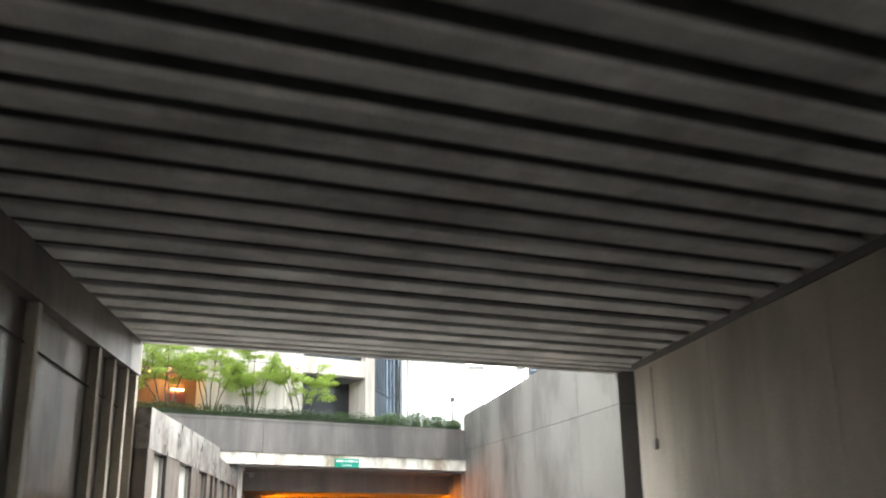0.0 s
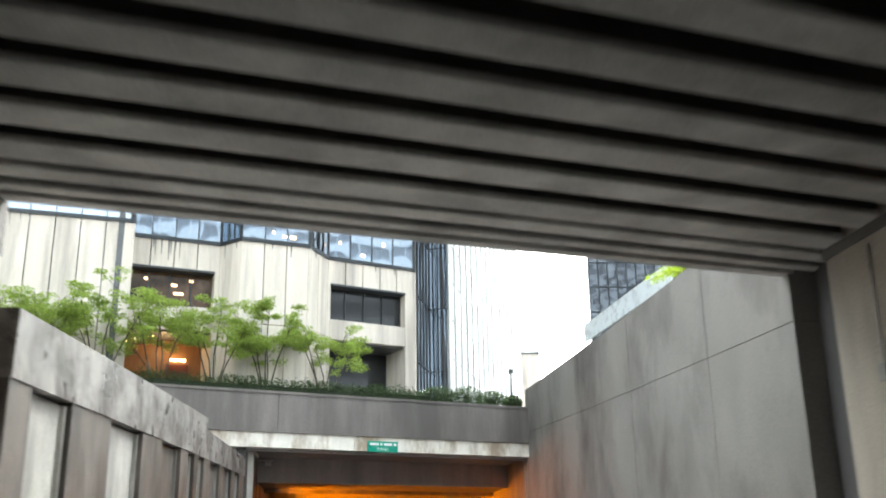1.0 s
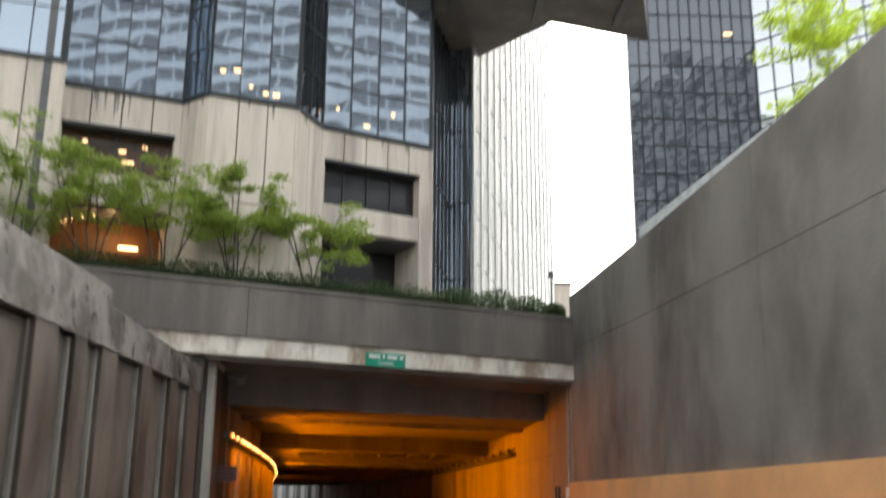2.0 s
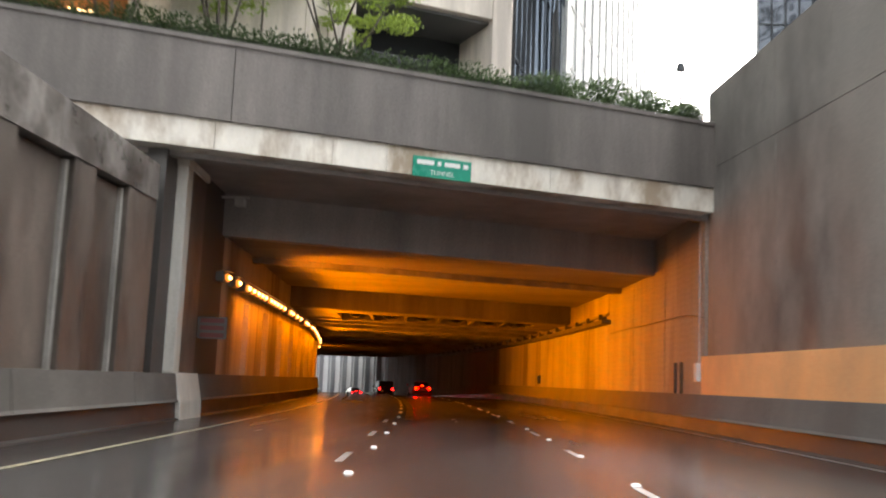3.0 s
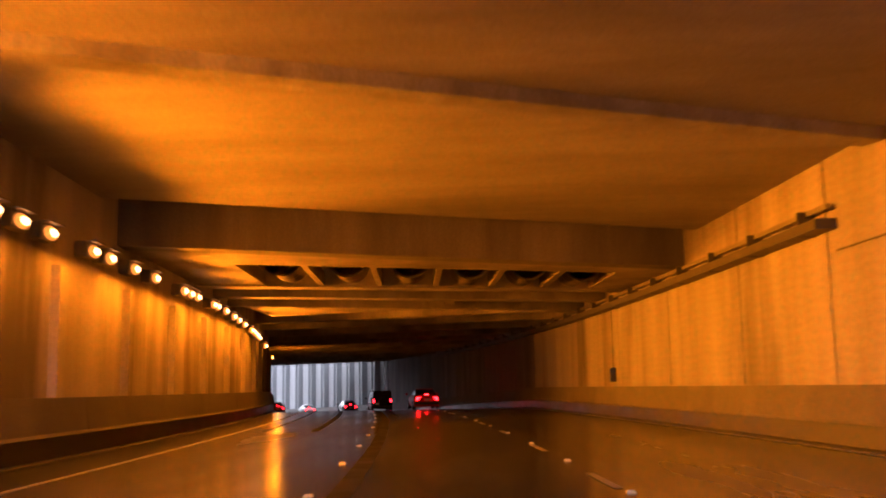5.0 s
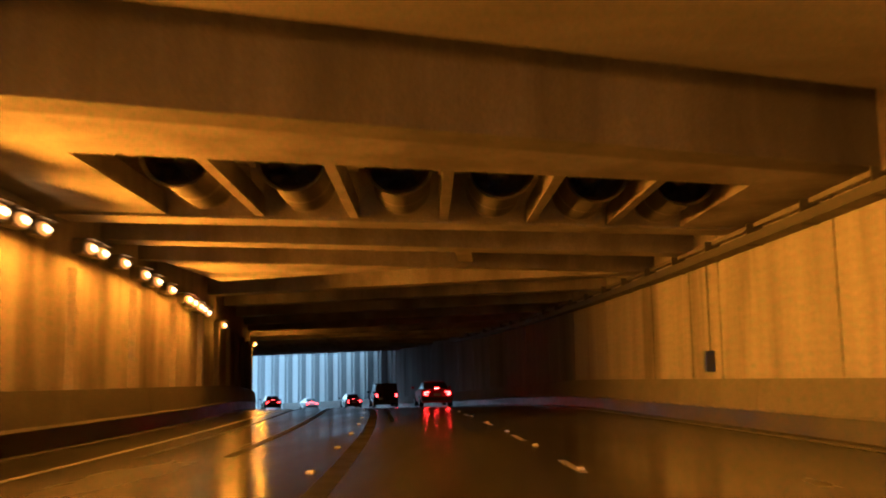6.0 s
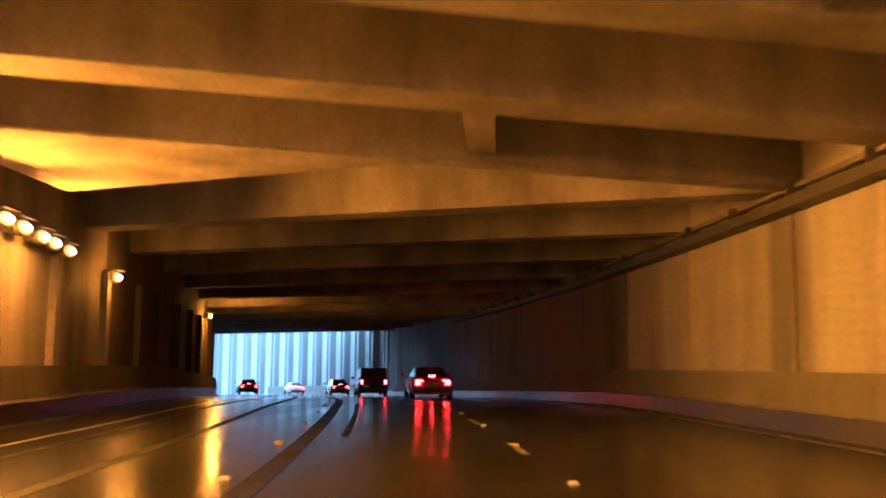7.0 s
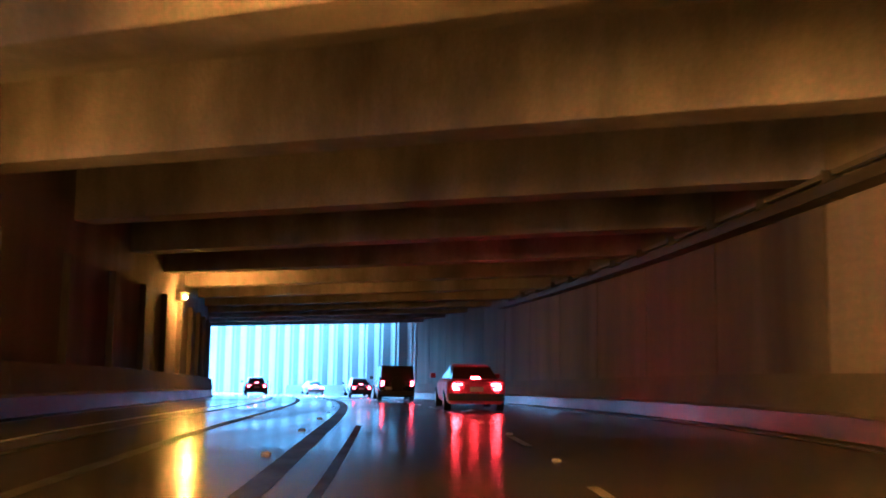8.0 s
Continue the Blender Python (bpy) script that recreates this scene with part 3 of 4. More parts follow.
while y < 215:
    e = 62.4 if y < 62 else 66.3 if y < 66 else min(y + 4.6, 215)
    bm = bmesh.new()
    along(bm, [(-8.2, 0), (-7.4, 0), (-7.4, 7.0), (-8.2, 7.0)], y, e, 2.3)
    # darker copies before 66 and past 110 paint in the missing lamplight
    part("wall_panel", bm, M_SHADEWALL if y < 66 else M_TUNL if y < 110 else M_SHADED, tl)
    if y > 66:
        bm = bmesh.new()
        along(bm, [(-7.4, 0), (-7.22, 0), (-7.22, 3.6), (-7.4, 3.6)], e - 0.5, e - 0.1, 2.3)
        part("pier", bm, M_TUNL if y < 110 else M_SHADED, tl)
    y = e

# ceiling of the tunnel, one mesh, and the beams under it
bm = bmesh.new()
prev = None
for i in range(60):
    y = 68.9 + 2.4 * i
    pts = []
    for u in (-8.2 - max(0, y - 105) * 0.05, 8.2):
        yy = skew_y(y, SKEW, u) if y < 95 else skew_y(y, SKEW + (EX_K - SKEW) * min(1, (y - 95) / 60), u)
        if yy > EX_Y + EX_K * (C(yy) + u):
            yy = skew_y(EX_Y, EX_K, u)
        pts.append((C(yy) + u, yy))
    zc = 5.42 if y < 86.5 else 6.3 if y < 108 else 5.95
    cur = [bm.verts.new((*pts[0], zc)), bm.verts.new((*pts[1], zc)), bm.verts.new((*pts[1], 8.5)), bm.verts.new((*pts[0], 8.5))]
    if prev:
        for j in range(4):
            try:
                bm.faces.new((prev[j], prev[(j + 1) % 4], cur[(j + 1) % 4], cur[j]))
            except ValueError:
                pass
    else:
        bm.faces.new(cur)
    prev = cur
bm.faces.new(prev[::-1])
tagged(mesh_object("ceiling", bm, M_CEIL), "stained concrete tunnel ceiling", "ceiling", kind="structure")


def cross_beam(y0, k, z0, z1, w, name="cross_beam", mat=None, label="concrete cross beam"):
    bm = bmesh.new()
    wide = HALF * (1 + 0.006 * max(0, y0 - 103))
    ya, yb = skew_y(y0, k, -wide), skew_y(y0, k, HALF)
    bar(bm, (C(ya) - wide, ya), (C(yb) + HALF, yb), z0, z1, w, 1)
    ob = tagged(mesh_object(name, bm, mat or M_TBEAM), label + " across the tunnel ceiling", "beam", "tunnel ceiling beams")
    return ob


cross_beam(74.5, SKEW, 5.2, 5.5, 0.5)
# the deep beam's unlit face is painted through its darker colour
cross_beam(87.0, SKEW, 4.55, 6.3, 0.7, mat=M_SHADED, label="deep shade-darkened concrete cross beam")
cross_beam(98.4, 0.35, 4.48, 6.35, 0.85)
cross_beam(102.2, 0.40, 4.42, 6.35, 0.45)
cross_beam(106.6, -0.305, 4.48, 6.35, 0.85)
# three-cornered slab where the beams change direction
bm = bmesh.new()
tri = [(-8.3, 98.95), (-1.2, 101.75), (-8.3, 104.4)]
vv = [[bm.verts.new((x, y, z)) for x, y in tri] for z in (4.40, 4.8)]
bm.faces.new(vv[0])
bm.faces.new(vv[1])
for i in range(3):
    bm.faces.new((vv[0][i], vv[0][(i + 1) % 3], vv[1][(i + 1) % 3], vv[1][i]))
tagged(mesh_object("wedge_slab", bm, M_TBEAM), "three-cornered concrete slab between turning ceiling beams", "slab", kind="structure")
for i in range(11):
    cross_beam(112.0 + 5.65 * i, -0.29 - 0.036 * i, 4.5 - 0.02 * i, 6.0, 0.8)
for x, y in ((-0.42, 99.2),):
    bm = bmesh.new()
    box(bm, x - 0.22, x + 0.22, y, y + 2.8 if y < 100 else y + 1.8, 4.56, 6.2)
    tagged(mesh_object("stub_beam", bm, M_TBEAM), "short concrete beam between two cross beams", "beam", "tunnel ceiling beams")

# slab with openings for the fans
FF = lambda x: 89.6 + 0.36 * x
FR = lambda x: 94.8 + 0.31 * x
bay = thing("fan_bay_slab", "concrete slab with dark openings above which fans hang", "slab", kind="structure")


def flat(name, pts, z0, z1, mat, parent):
    b = bmesh.new()
    hexa(b, [(*p, z0) for p in pts] + [(*p, z1) for p in pts])
    part(name, b, mat, parent)


XL, XR = -8.2, 7.2
FD = lambda x: 87.66 + SKEW * x
FB = lambda x: 95.7 + 0.30 * x
flat("front_strip", [(XL, FD(XL)), (XR, FD(XR)), (XR, FF(XR)), (XL, FF(XL))], 4.56, 5.0, M_TBEAM, bay)
flat("rear_strip", [(XL, FR(XL)), (XR, FR(XR)), (XR, FB(XR)), (XL, FB(XL))], 4.52, 5.0, M_TBEAM, bay)
BAYS = [-5.85, -4.0, -2.15, -0.3, 1.55, 3.35, 5.1]
for i, x in enumerate(BAYS):
    a, b = (XL, x + 0.09) if i == 0 else (x - 0.09, XR) if i == 6 else (x - 0.09, x + 0.09)
    d = -0.35
    # separators 3 to 5 take the dark copy as painted shade
    flat("separator", [(a, FF(a) - 0.01), (b, FF(b) - 0.01), (b + (0 if i == 6 else d), FR(b + d) + 0.01), (a + (0 if i == 0 else d), FR(a + d) + 0.01)], 4.57, 5.0, M_SHADED if 2 < i < 6 else M_TBEAM, bay)

for i in range(6):
    a, b = BAYS[i] + 0.12 - 0.35, BAYS[i + 1] - 0.12 - 0.35
    bm = bmesh.new()
    hexa(bm, [(a, FR(a) + 0.02, 4.55), (b, FR(b) + 0.02, 4.55), (b, FR(b) + 0.1, 4.6), (a, FR(a) + 0.1, 4.6),
              (a + 0.06, FR(a) - 0.75, 5.45), (b + 0.06, FR(b) - 0.75, 5.45), (b + 0.06, FR(b) - 0.67, 5.5), (a + 0.06, FR(a) - 0.67, 5.5)])
    part("sloping_plate", bm, M_TBEAM, bay)

# sodium lamps on the left wall
lamp_ys = [65.7, 67.4, 69.2, 70.2, 71.2, 72.1, 73.0, 74.4, 75.3, 76.3, 77.4, 78.7, 81.1, 82.2, 84.1, 86.0, 89.3, 90.2, 91.2, 93.9, 94.7, 96.4,
           98.3, 99.6, 101.3, 103.7, 104.6, 105.7, 106.5, 107.6, 112.3, 139.0]
fix = None
for i, y in enumerate(lamp_ys):
    x = X(-7.06, y)
    m = Matrix.Translation((x, y, 4.05 - 0.035 * max(0.0, min(y, 113) - 96) * (y < 120) - 0.3 * (y > 120)))
    if fix is None:
        fix = tagged(new("tunnel_lamp"), "glowing sodium lamp box on the tunnel wall", "lamp", "row of tunnel lamps")
        bm = bmesh.new()
        box(bm, -0.34, -0.06, -0.34, 0.34, -0.13, 0.16)
        bmesh.ops.bevel(bm, geom=bm.edges[:], offset=0.03, segments=2, affect="EDGES")
        part("housing", bm, M_LAMPBODY, fix)
        bm = bmesh.new()
        bmesh.ops.create_uvsphere(bm, u_segments=20, v_segments=10, radius=1.0)
        bmesh.ops.scale(bm, vec=(0.065, 0.25, 0.13), verts=bm.verts)
        bmesh.ops.translate(bm, vec=(-0.03, 0, 0), verts=bm.verts)
        part("lens", bm, M_LAMP, fix, "glowing amber lens", True)
        bm = bmesh.new()
        bmesh.ops.create_uvsphere(bm, u_segments=16, v_segments=8, radius=1.0)
        bmesh.ops.scale(bm, vec=(0.09, 0.15, 0.075), verts=bm.verts)
        part("bulb", bm, M_BULB, fix, "white-hot sodium bulb", True)
        bm = bmesh.new()
        box(bm, -0.3, 0.1, -0.3, 0.3, 0.165, 0.19)
        part("hood", bm, M_LAMPBODY, fix, "sooty metal hood over the lens")
        fix.matrix_world = m
    else:
        copy_thing(fix, m)
for i in range(11):
    y = 70.0 + 3.45 * i
    l = new("sodium_light", bpy.data.lights.new("sodium_light", "AREA"))
    l.data.shape, l.data.size, l.data.size_y = "RECTANGLE", (1.6 if i < 2 else 2.4), 1.2
    l.data.energy, l.data.color = (86 if i < 2 else 82 if i < 5 else 88 if i < 9 else 98 if i == 9 else 106), SODIUM
    l.matrix_world = look((X(-6.5, y), y, 3.7), (X(-6.5, y) + 5, y - (-5.0 if i < 2 else 0.6 if i < 5 else 1.0 if i < 10 else 0.5), 3.9 if i < 5 else 3.4))
    l.data.spread = radians(100 if i < 2 else 122 if i < 5 else 116)
    l = new("sodium_glow", bpy.data.lights.new("sodium_glow", "AREA"))
    l.data.shape, l.data.size, l.data.size_y, l.data.spread = "RECTANGLE", 2.8, 0.25, radians(150)
    l.data.energy, l.data.color = (17 if i < 4 else 27), SODIUM
    l.matrix_world = look((X(-6.8, y), y, 3.85), (X(-7.05, y), y, 2.8))
for y, z, radius, power in ((112.3, 3.4, 0.45, 20), (139, 3.7, 0.15, 80)):
    l = new("sodium_glow", bpy.data.lights.new("sodium_glow", "POINT"))
    l.data.energy, l.data.color, l.data.shadow_soft_size = power, SODIUM, radius
    l.location = (X(-6.75, y), y, z)

# cable ledge on the right wall
bm = bmesh.new()
along(bm, [(6.98, 4.02), (7.39, 4.02), (7.39, 4.22), (6.98, 4.22)], 80.0, 150)
led = thing("cable_duct", "long steel cable duct along the tunnel wall", "duct")
part("duct", bm, M_DUCT, led)
bm = bmesh.new()
along(bm, [(7.2, 4.4), (7.3, 4.4), (7.3, 4.5), (7.2, 4.5)], 80.0, 150)
part("pipe", bm, M_LAMPBODY, led)

# jet fans
fan0 = None
for i in range(6):
    x = (BAYS[i] + BAYS[i + 1]) / 2 - 0.12
    m = Matrix.Translation((x, (FF(x) + FR(x)) / 2 + 0.5, 5.14)) @ Matrix.Rotation(math.atan(0.07), 4, "Z")
    if fan0 is None:
        fan0 = tagged(new("jet_fan"), "round dusty steel tunnel fan hung in a ceiling opening", "fan", "row of jet fans")
        bm = bmesh.new()
        tube(bm, (0, -0.95, 0), (0, 1.3, 0), 0.57, 0.57, 32, False)
        tube(bm, (0, -0.95, 0), (0, 1.3, 0), 0.53, 0.53, 32, False)
        part("casing", bm, M_FAN, fan0, "", True)
        for yy in (0.25, 1.25):
            bm = bmesh.new()
            tube(bm, (0, yy, 0), (0, yy + 0.06, 0), 0.6, 0.6, 32, False)
            part("flange", bm, M_STEEL, fan0, "pale bolted flange", True)
        bm = bmesh.new()
        tube(bm, (0, -1.05, 0), (0, -0.9, 0), 0.64, 0.57, 32, False)
        part("inlet_ring", bm, M_STEEL, fan0, "pale flared inlet ring", True)
        bm = bmesh.new()
        tube(bm, (0, -0.62, 0), (0, -0.4, 0), 0.1, 0.2, 20)
        tube(bm, (0, -0.4, 0), (0, 0.5, 0), 0.2, 0.2, 20)
        part("hub", bm, M_STEEL, fan0, "dusty motor hub with a tapered nose", True)
        for q in range(9):
            turn = Matrix.Rotation(2 * math.pi * q / 9, 4, "Y")
            bm = bmesh.new()
            hexa(bm, [turn @ Vector(p) for p in ((-0.08, -0.32, 0.19), (0.08, -0.14, 0.19), (0.08, -0.12, 0.19), (-0.08, -0.3, 0.19),
                                                 (-0.15, -0.27, 0.52), (0.15, -0.17, 0.52), (0.15, -0.15, 0.52), (-0.15, -0.25, 0.52))])
            part("blade", bm, M_FAN, fan0)
        bm = bmesh.new()
        tube(bm, (0, 0.46, 0), (0, 0.5, 0), 0.525, 0.525, 32, True)
        part("back_guard", bm, M_FAN, fan0)
        for sx in (-0.35, 0.35):
            bm = bmesh.new()
            tube(bm, (sx, 0, 0.5), (sx, 0, 1.1), 0.03, 0.03, 6)
            part("hanger", bm, M_STEEL, fan0)
        fan0.matrix_world = m
    else:
        copy_thing(fan0, m)

# ---- beyond the exit ----
ob = thing("buttress_wall", "tall pale concrete retaining wall with upright buttresses", "wall", kind="structure")
for i in range(15):
    y = 177 + 6.4 * i
    bm = bmesh.new()
    along(bm, [(8.0, 0), (9.4, 0), (9.4, 13), (8.0, 13)], y, y + 6.4, 2)
    part("wall_bay", bm, M_PALE, ob)
    for o, w in ((0, 0.8), (1.5, 0.35)):
        bm = bmesh.new()
        along(bm, [(7.3, 0), (7.998, 0), (7.998, 13), (7.3, 13)], y + o, y + o + w, 1)
        part("buttress", bm, M_BUTT, ob, "grey upright concrete buttress")

# ---- concrete building behind the portal ----
Z0, ZG, ZT = 8.6, 17.85, 30.6
PLAN = [(-30, 53.5), (-19.3, 56.9), (-12.4, 58.9), (-13.1, 61.0), (-8.5, 62.8), (-7.2, 61.8), (-3.7, 63.1), (-2.77, 65.3), (2.2, 67.8), (2.5, 73.0)]


class Facet:
    """A plan line with its own axes: s along it, d outwards towards the street."""

    def __init__(self, a, b):
        self.a, self.b = Vector((*a, 0)), Vector((*b, 0))
        self.len = (self.b - self.a).length
        self.t = (self.b - self.a).normalized()
        self.n = Vector((self.t.y, -self.t.x, 0))

    def at(self, s, d, z):
        return self.a + self.t * s + self.n * d + Vector((0, 0, z))

    def solid(self, bm, s0, s1, d0, d1, z0, z1):
        hexa(bm, [self.at(s, d, z) for z in (z0, z1) for s, d in ((s0, d1), (s1, d1), (s1, d0), (s0, d0))])


def panels(f, parent, s0, s1, z0, z1, width=1.2, gap=0.055, mat=None, name="wall_panel"):
    n = max(1, round((s1 - s0) / width))
    for i in range(n):
        bm = bmesh.new()
        a, b = s0 + (s1 - s0) * i / n, s0 + (s1 - s0) * (i + 1) / n
        f.solid(bm, a + gap / 2, b - gap / 2, -0.3, 0.0, z0, z1)
        part(name, bm, mat or M_STONE, parent)


def curtain(f, parent, z0, z1, cols, rows, glass, seed, tilt=0.006, fin=0.05, depth=0.07, pane_name="pane", bands=True, bars=None):
    """Panes, each bowed and tilted a little on its own, behind upright and level mullions."""
    r = random.Random(seed)
    w, h = f.len / cols, (z1 - z0) / rows
    bm = bmesh.new()
    f2 = Facet((0, 0), (f.t.x * w, f.t.y * w))
    n = 4
    grid = [[bm.verts.new(f2.at(w * (i / n - 0.5), 0.004 * math.sin(math.pi * i / n) * math.sin(math.pi * j / n), h * (j / n - 0.5))) for i in range(n + 1)] for j in range(n + 1)]
    for j in range(n):
        for i in range(n):
            bm.faces.new((grid[j][i], grid[j][i + 1], grid[j + 1][i + 1], grid[j + 1][i]))
    first = part(pane_name, bm, glass, parent, "", True)
    for j in range(rows):
        for i in range(cols):
            o = first if i == j == 0 else new(pane_name, first.data)
            o.parent = parent
            o.location = f.at(w * (i + 0.5), 0.0, z0 + h * (j + 0.5))
            o.rotation_euler = (r.gauss(0, tilt), r.gauss(0, tilt), r.gauss(0, tilt))
    for i in range(cols + 1):
        bm = bmesh.new()
        f.solid(bm, w * i - fin / 2, w * i + fin / 2, -0.05, depth, z0, z1)
        part("mullion", bm, bars or M_MULL, parent)
    if bands:
        for j in range(rows + 1):
            bm = bmesh.new()
            f.solid(bm, 0, f.len, -0.05, depth * 0.6, z0 + h * j - min(fin, 0.16) / 2, z0 + h * j + min(fin, 0.16) / 2)
            part("transom", bm, bars or M_MULL, parent)
    bm = bmesh.new()
    f.solid(bm, 0, f.len, -0.6, -0.3, z0, z1)
    part("core_wall", bm, M_SPAN, parent)


house = thing("office_building", "pale concrete office building with blue mirror glass above", "building")
for k, (a, b) in enumerate(zip(PLAN, PLAN[1:])):
    f = Facet(a, b)
    bm = bmesh.new()
    if k in (3, 7):
        s0, s1 = 0.18, f.len - (0.25 if k == 3 else 0.55)
        up0, up1, lo1 = (14.3, 16.25, 13.0) if k == 3 else (14.35, 16.35, 13.2)
        panels(f, house, 0, f.len, up1, ZG, 1.15)
        f.solid(bm, 0, f.len, -0.6, -0.31, up1 + 0.1, ZG)
        part("wall_core", bm, M_SPAN, house)
        panels(f, house, s0, s1, lo1, up0, 5, name="spandrel")
        for e0, e1 in ((0, s0), (s1, f.len)):
            bm2 = bmesh.new()
            f.solid(bm2, e0, e1, -2.6, 0, Z0, up1)
            part("pier", bm2, M_STONE, house)
        # upper window: frame, panes, mullions, set back
        bm2 = bmesh.new()
        f.solid(bm2, s0, s1, -0.75, 0.06, up1 - 0.02, up1 + 0.1)
        win = part("window", bm2, M_MULL, house, "dark recessed strip window")
        bm2 = bmesh.new()
        f.solid(bm2, s0, s1, -0.75, -0.7, up0, up1)
        part("pane", bm2, M_WINDOW if k == 7 else M_WARMROOM, win)
        if k == 3:
            for ss, zz, ww in ((0.9, 1.45, 0.22), (2.35, 1.2, 0.3), (2.5, 0.75, 0.5), (3.3, 1.5, 0.2)):
                bm2 = bmesh.new()
                f.solid(bm2, s0 + ss, s0 + ss + ww, -0.69, -0.66, up0 + zz, up0 + zz + 0.14)
                part("room_lamp", bm2, M_GLOW2, win, "warm lamp seen in the room")
        for i in range(5):
            bm2 = bmesh.new()
            s = s0 + (s1 - s0) * i / 4
            f.solid(bm2, s - 0.035, s + 0.035, -0.7, -0.6, up0, up1)
            part("window_frame", bm2, M_MULL, win)
        # lower opening
        bm2 = bmesh.new()
        f.solid(bm2, s0, s1, -2.5, -0.3, lo1 - 0.1, lo1)
        low = part("entrance", bm2, M_SPAN, house, "deep ground floor opening")
        bm2 = bmesh.new()
        f.solid(bm2, s0, s1, -2.6, -2.5, Z0, lo1)
        part("back_wall", bm2, M_WOOD if k == 3 else M_WINDOW, low, "wood-panelled lobby wall" if k == 3 else "dark glazing")
        if k == 3:
            bm2 = bmesh.new()
            f.solid(bm2, s1 - 1.9, s1 - 0.7, -2.48, -2.35, Z0, 11.6)
            part("lobby_door", bm2, M_REDWOOD, low, "dark red lobby door")
            for i in range(7):
                bm2 = bmesh.new()
                s = s0 + 0.4 + 0.2 * i
                f.solid(bm2, s, s + 0.07, -2.3 + 0.2 * i, -2.2 + 0.2 * i, lo1 - 0.35 + 0.02 * i, lo1 - 0.28 + 0.02 * i)
                part("lobby_lamp", bm2, M_GLOW, low, "small warm lobby lamp")
            bm2 = bmesh.new()
            f.solid(bm2, s1 - 1.7, s1 - 0.9, -2.3, -2.1, 11.75, 11.85)
            part("lobby_lamp", bm2, M_GLOW, low, "glowing lobby light panel")
    else:
        f.solid(bm, 0, f.len, -0.6, -0.31, Z0, ZG)
        part("wall_core", bm, M_SPAN, house)
        panels(f, house, 0, f.len, 13.35, ZG, 1.17)
        panels(f, house, 0, f.len, Z0, 13.3, 1.17)
    # dark drips run down from the ends of the metal band
    drip = random.Random(70 + k)
    for i in range(7 if k == 3 else max(2, round(f.len / 1.6))):
        s = drip.uniform(0.15, f.len - 0.3)
        w, run = drip.uniform(0.03, 0.07), drip.uniform(0.5, 1.15) if k == 3 else drip.uniform(0.25, 0.9)
        bm = bmesh.new()
        hexa(bm, [f.at(s + a, d, z) for a, d, z in ((w * 0.8, 0.004, ZG - run), (w * 1.2, 0.004, ZG - run), (w * 1.2, -0.01, ZG - run), (w * 0.8, -0.01, ZG - run),
                                                   (0, 0.004, ZG), (2 * w, 0.004, ZG), (2 * w, -0.01, ZG), (0, -0.01, ZG))])
        part("drip_stain", bm, M_DRIP, house, "dark water stain under the metal band")
    bm = bmesh.new()
    f.solid(bm, -0.05, f.len + 0.05, -0.3, 0.09, ZG + 0.005, ZG + 0.2)
    part("sill_band", bm, M_MULL, house, "dark metal band under the glass")
    curtain(f, house, ZG + 0.2, ZT, max(1, round(f.len / 1.25)), 6, M_GLASS if k != 6 else M_GLASS_D, 10 + k, fin=0.045)
for x, y in PLAN[1:-1]:
    bm = bmesh.new()
    tube(bm, (x, y + 0.2, Z0), (x, y + 0.2, ZG), 0.17, 0.17, 8)
    part("corner_post", bm, M_STONE, house)
    bm = bmesh.new()
    tube(bm, (x, y + 0.2, ZG), (x, y + 0.2, ZT), 0.17, 0.17, 8)
    part("corner_post", bm, M_MULL, house)
r = random.Random(21)
for (a, b), n in (((PLAN[5], PLAN[6]), 5), ((PLAN[7], PLAN[8]), 3)):
    f = Facet(a, b)
    for i in range(n):
        bm = bmesh.new()
        s0, z0 = 0.3 + (f.len - 0.9) * i / n + r.uniform(0, 0.4), ZG + r.uniform(0.35, 1.5)
        f.solid(bm, s0, s0 + r.uniform(0.14, 0.3), 0.02, 0.045, z0, z0 + r.uniform(0.1, 0.2))
        part("office_lamp", bm, M_GLOW2, house, "small warm lamp behind the glass")
lob = new("lobby_light", bpy.data.lights.new("lobby_light", "POINT"))
lob.data.energy, lob.data.color, lob.data.shadow_soft_size = 14, (1.0, 0.62, 0.3), 0.3
lob.location = (-11.2, 63.2, 12.3)

# ---- glass tower ----
t1 = thing("glass_tower", "tall pale glass tower with close upright mullions", "building")
for k, (a, b, mt, cols, rows) in enumerate((((2.5, 70), (3.4, 73.6), M_GLASS_D, 4, 8), ((3.4, 73.6), (4.7, 73.2), M_GLASS, 3, 8), ((4.7, 73.2), (13, 101), M_GLASS_T, 15, 9))):
    f = Facet(a, b)
    curtain(f, t1, 8.6, 42.0, cols, rows if k < 2 else 13, mt, 40 + k, 0.004, 0.62 if k == 2 else 0.05, 0.06 if k == 2 else 0.08, bars=M_PALEBAR if k == 2 else None)
# ---- second tower ----
t2 = thing("dark_glass_tower", "dark glass office tower with a grid of mullions", "building")
for k, (a, b, mt, cols) in enumerate((((19.6, 99), (30.5, 99), M_GLASS_D, 12), ((30.5, 99), (46, 84), M_GLASS_W, 14))):
    curtain(Facet(a, b), t2, 8.6, 52.0, cols, 18, mt, 60 + k, 0.008, 0.09, 0.1)
for x, z in ((22.0, 22.6), (22.9, 22.2), (23.8, 22.0), (27.9, 40.5)):
    bm = bmesh.new()
    box(bm, x, x + 0.7, 98.86, 98.93, z, z + 0.25)
    part("lit_window", bm, M_GLOW2, t2, "small lit office window")
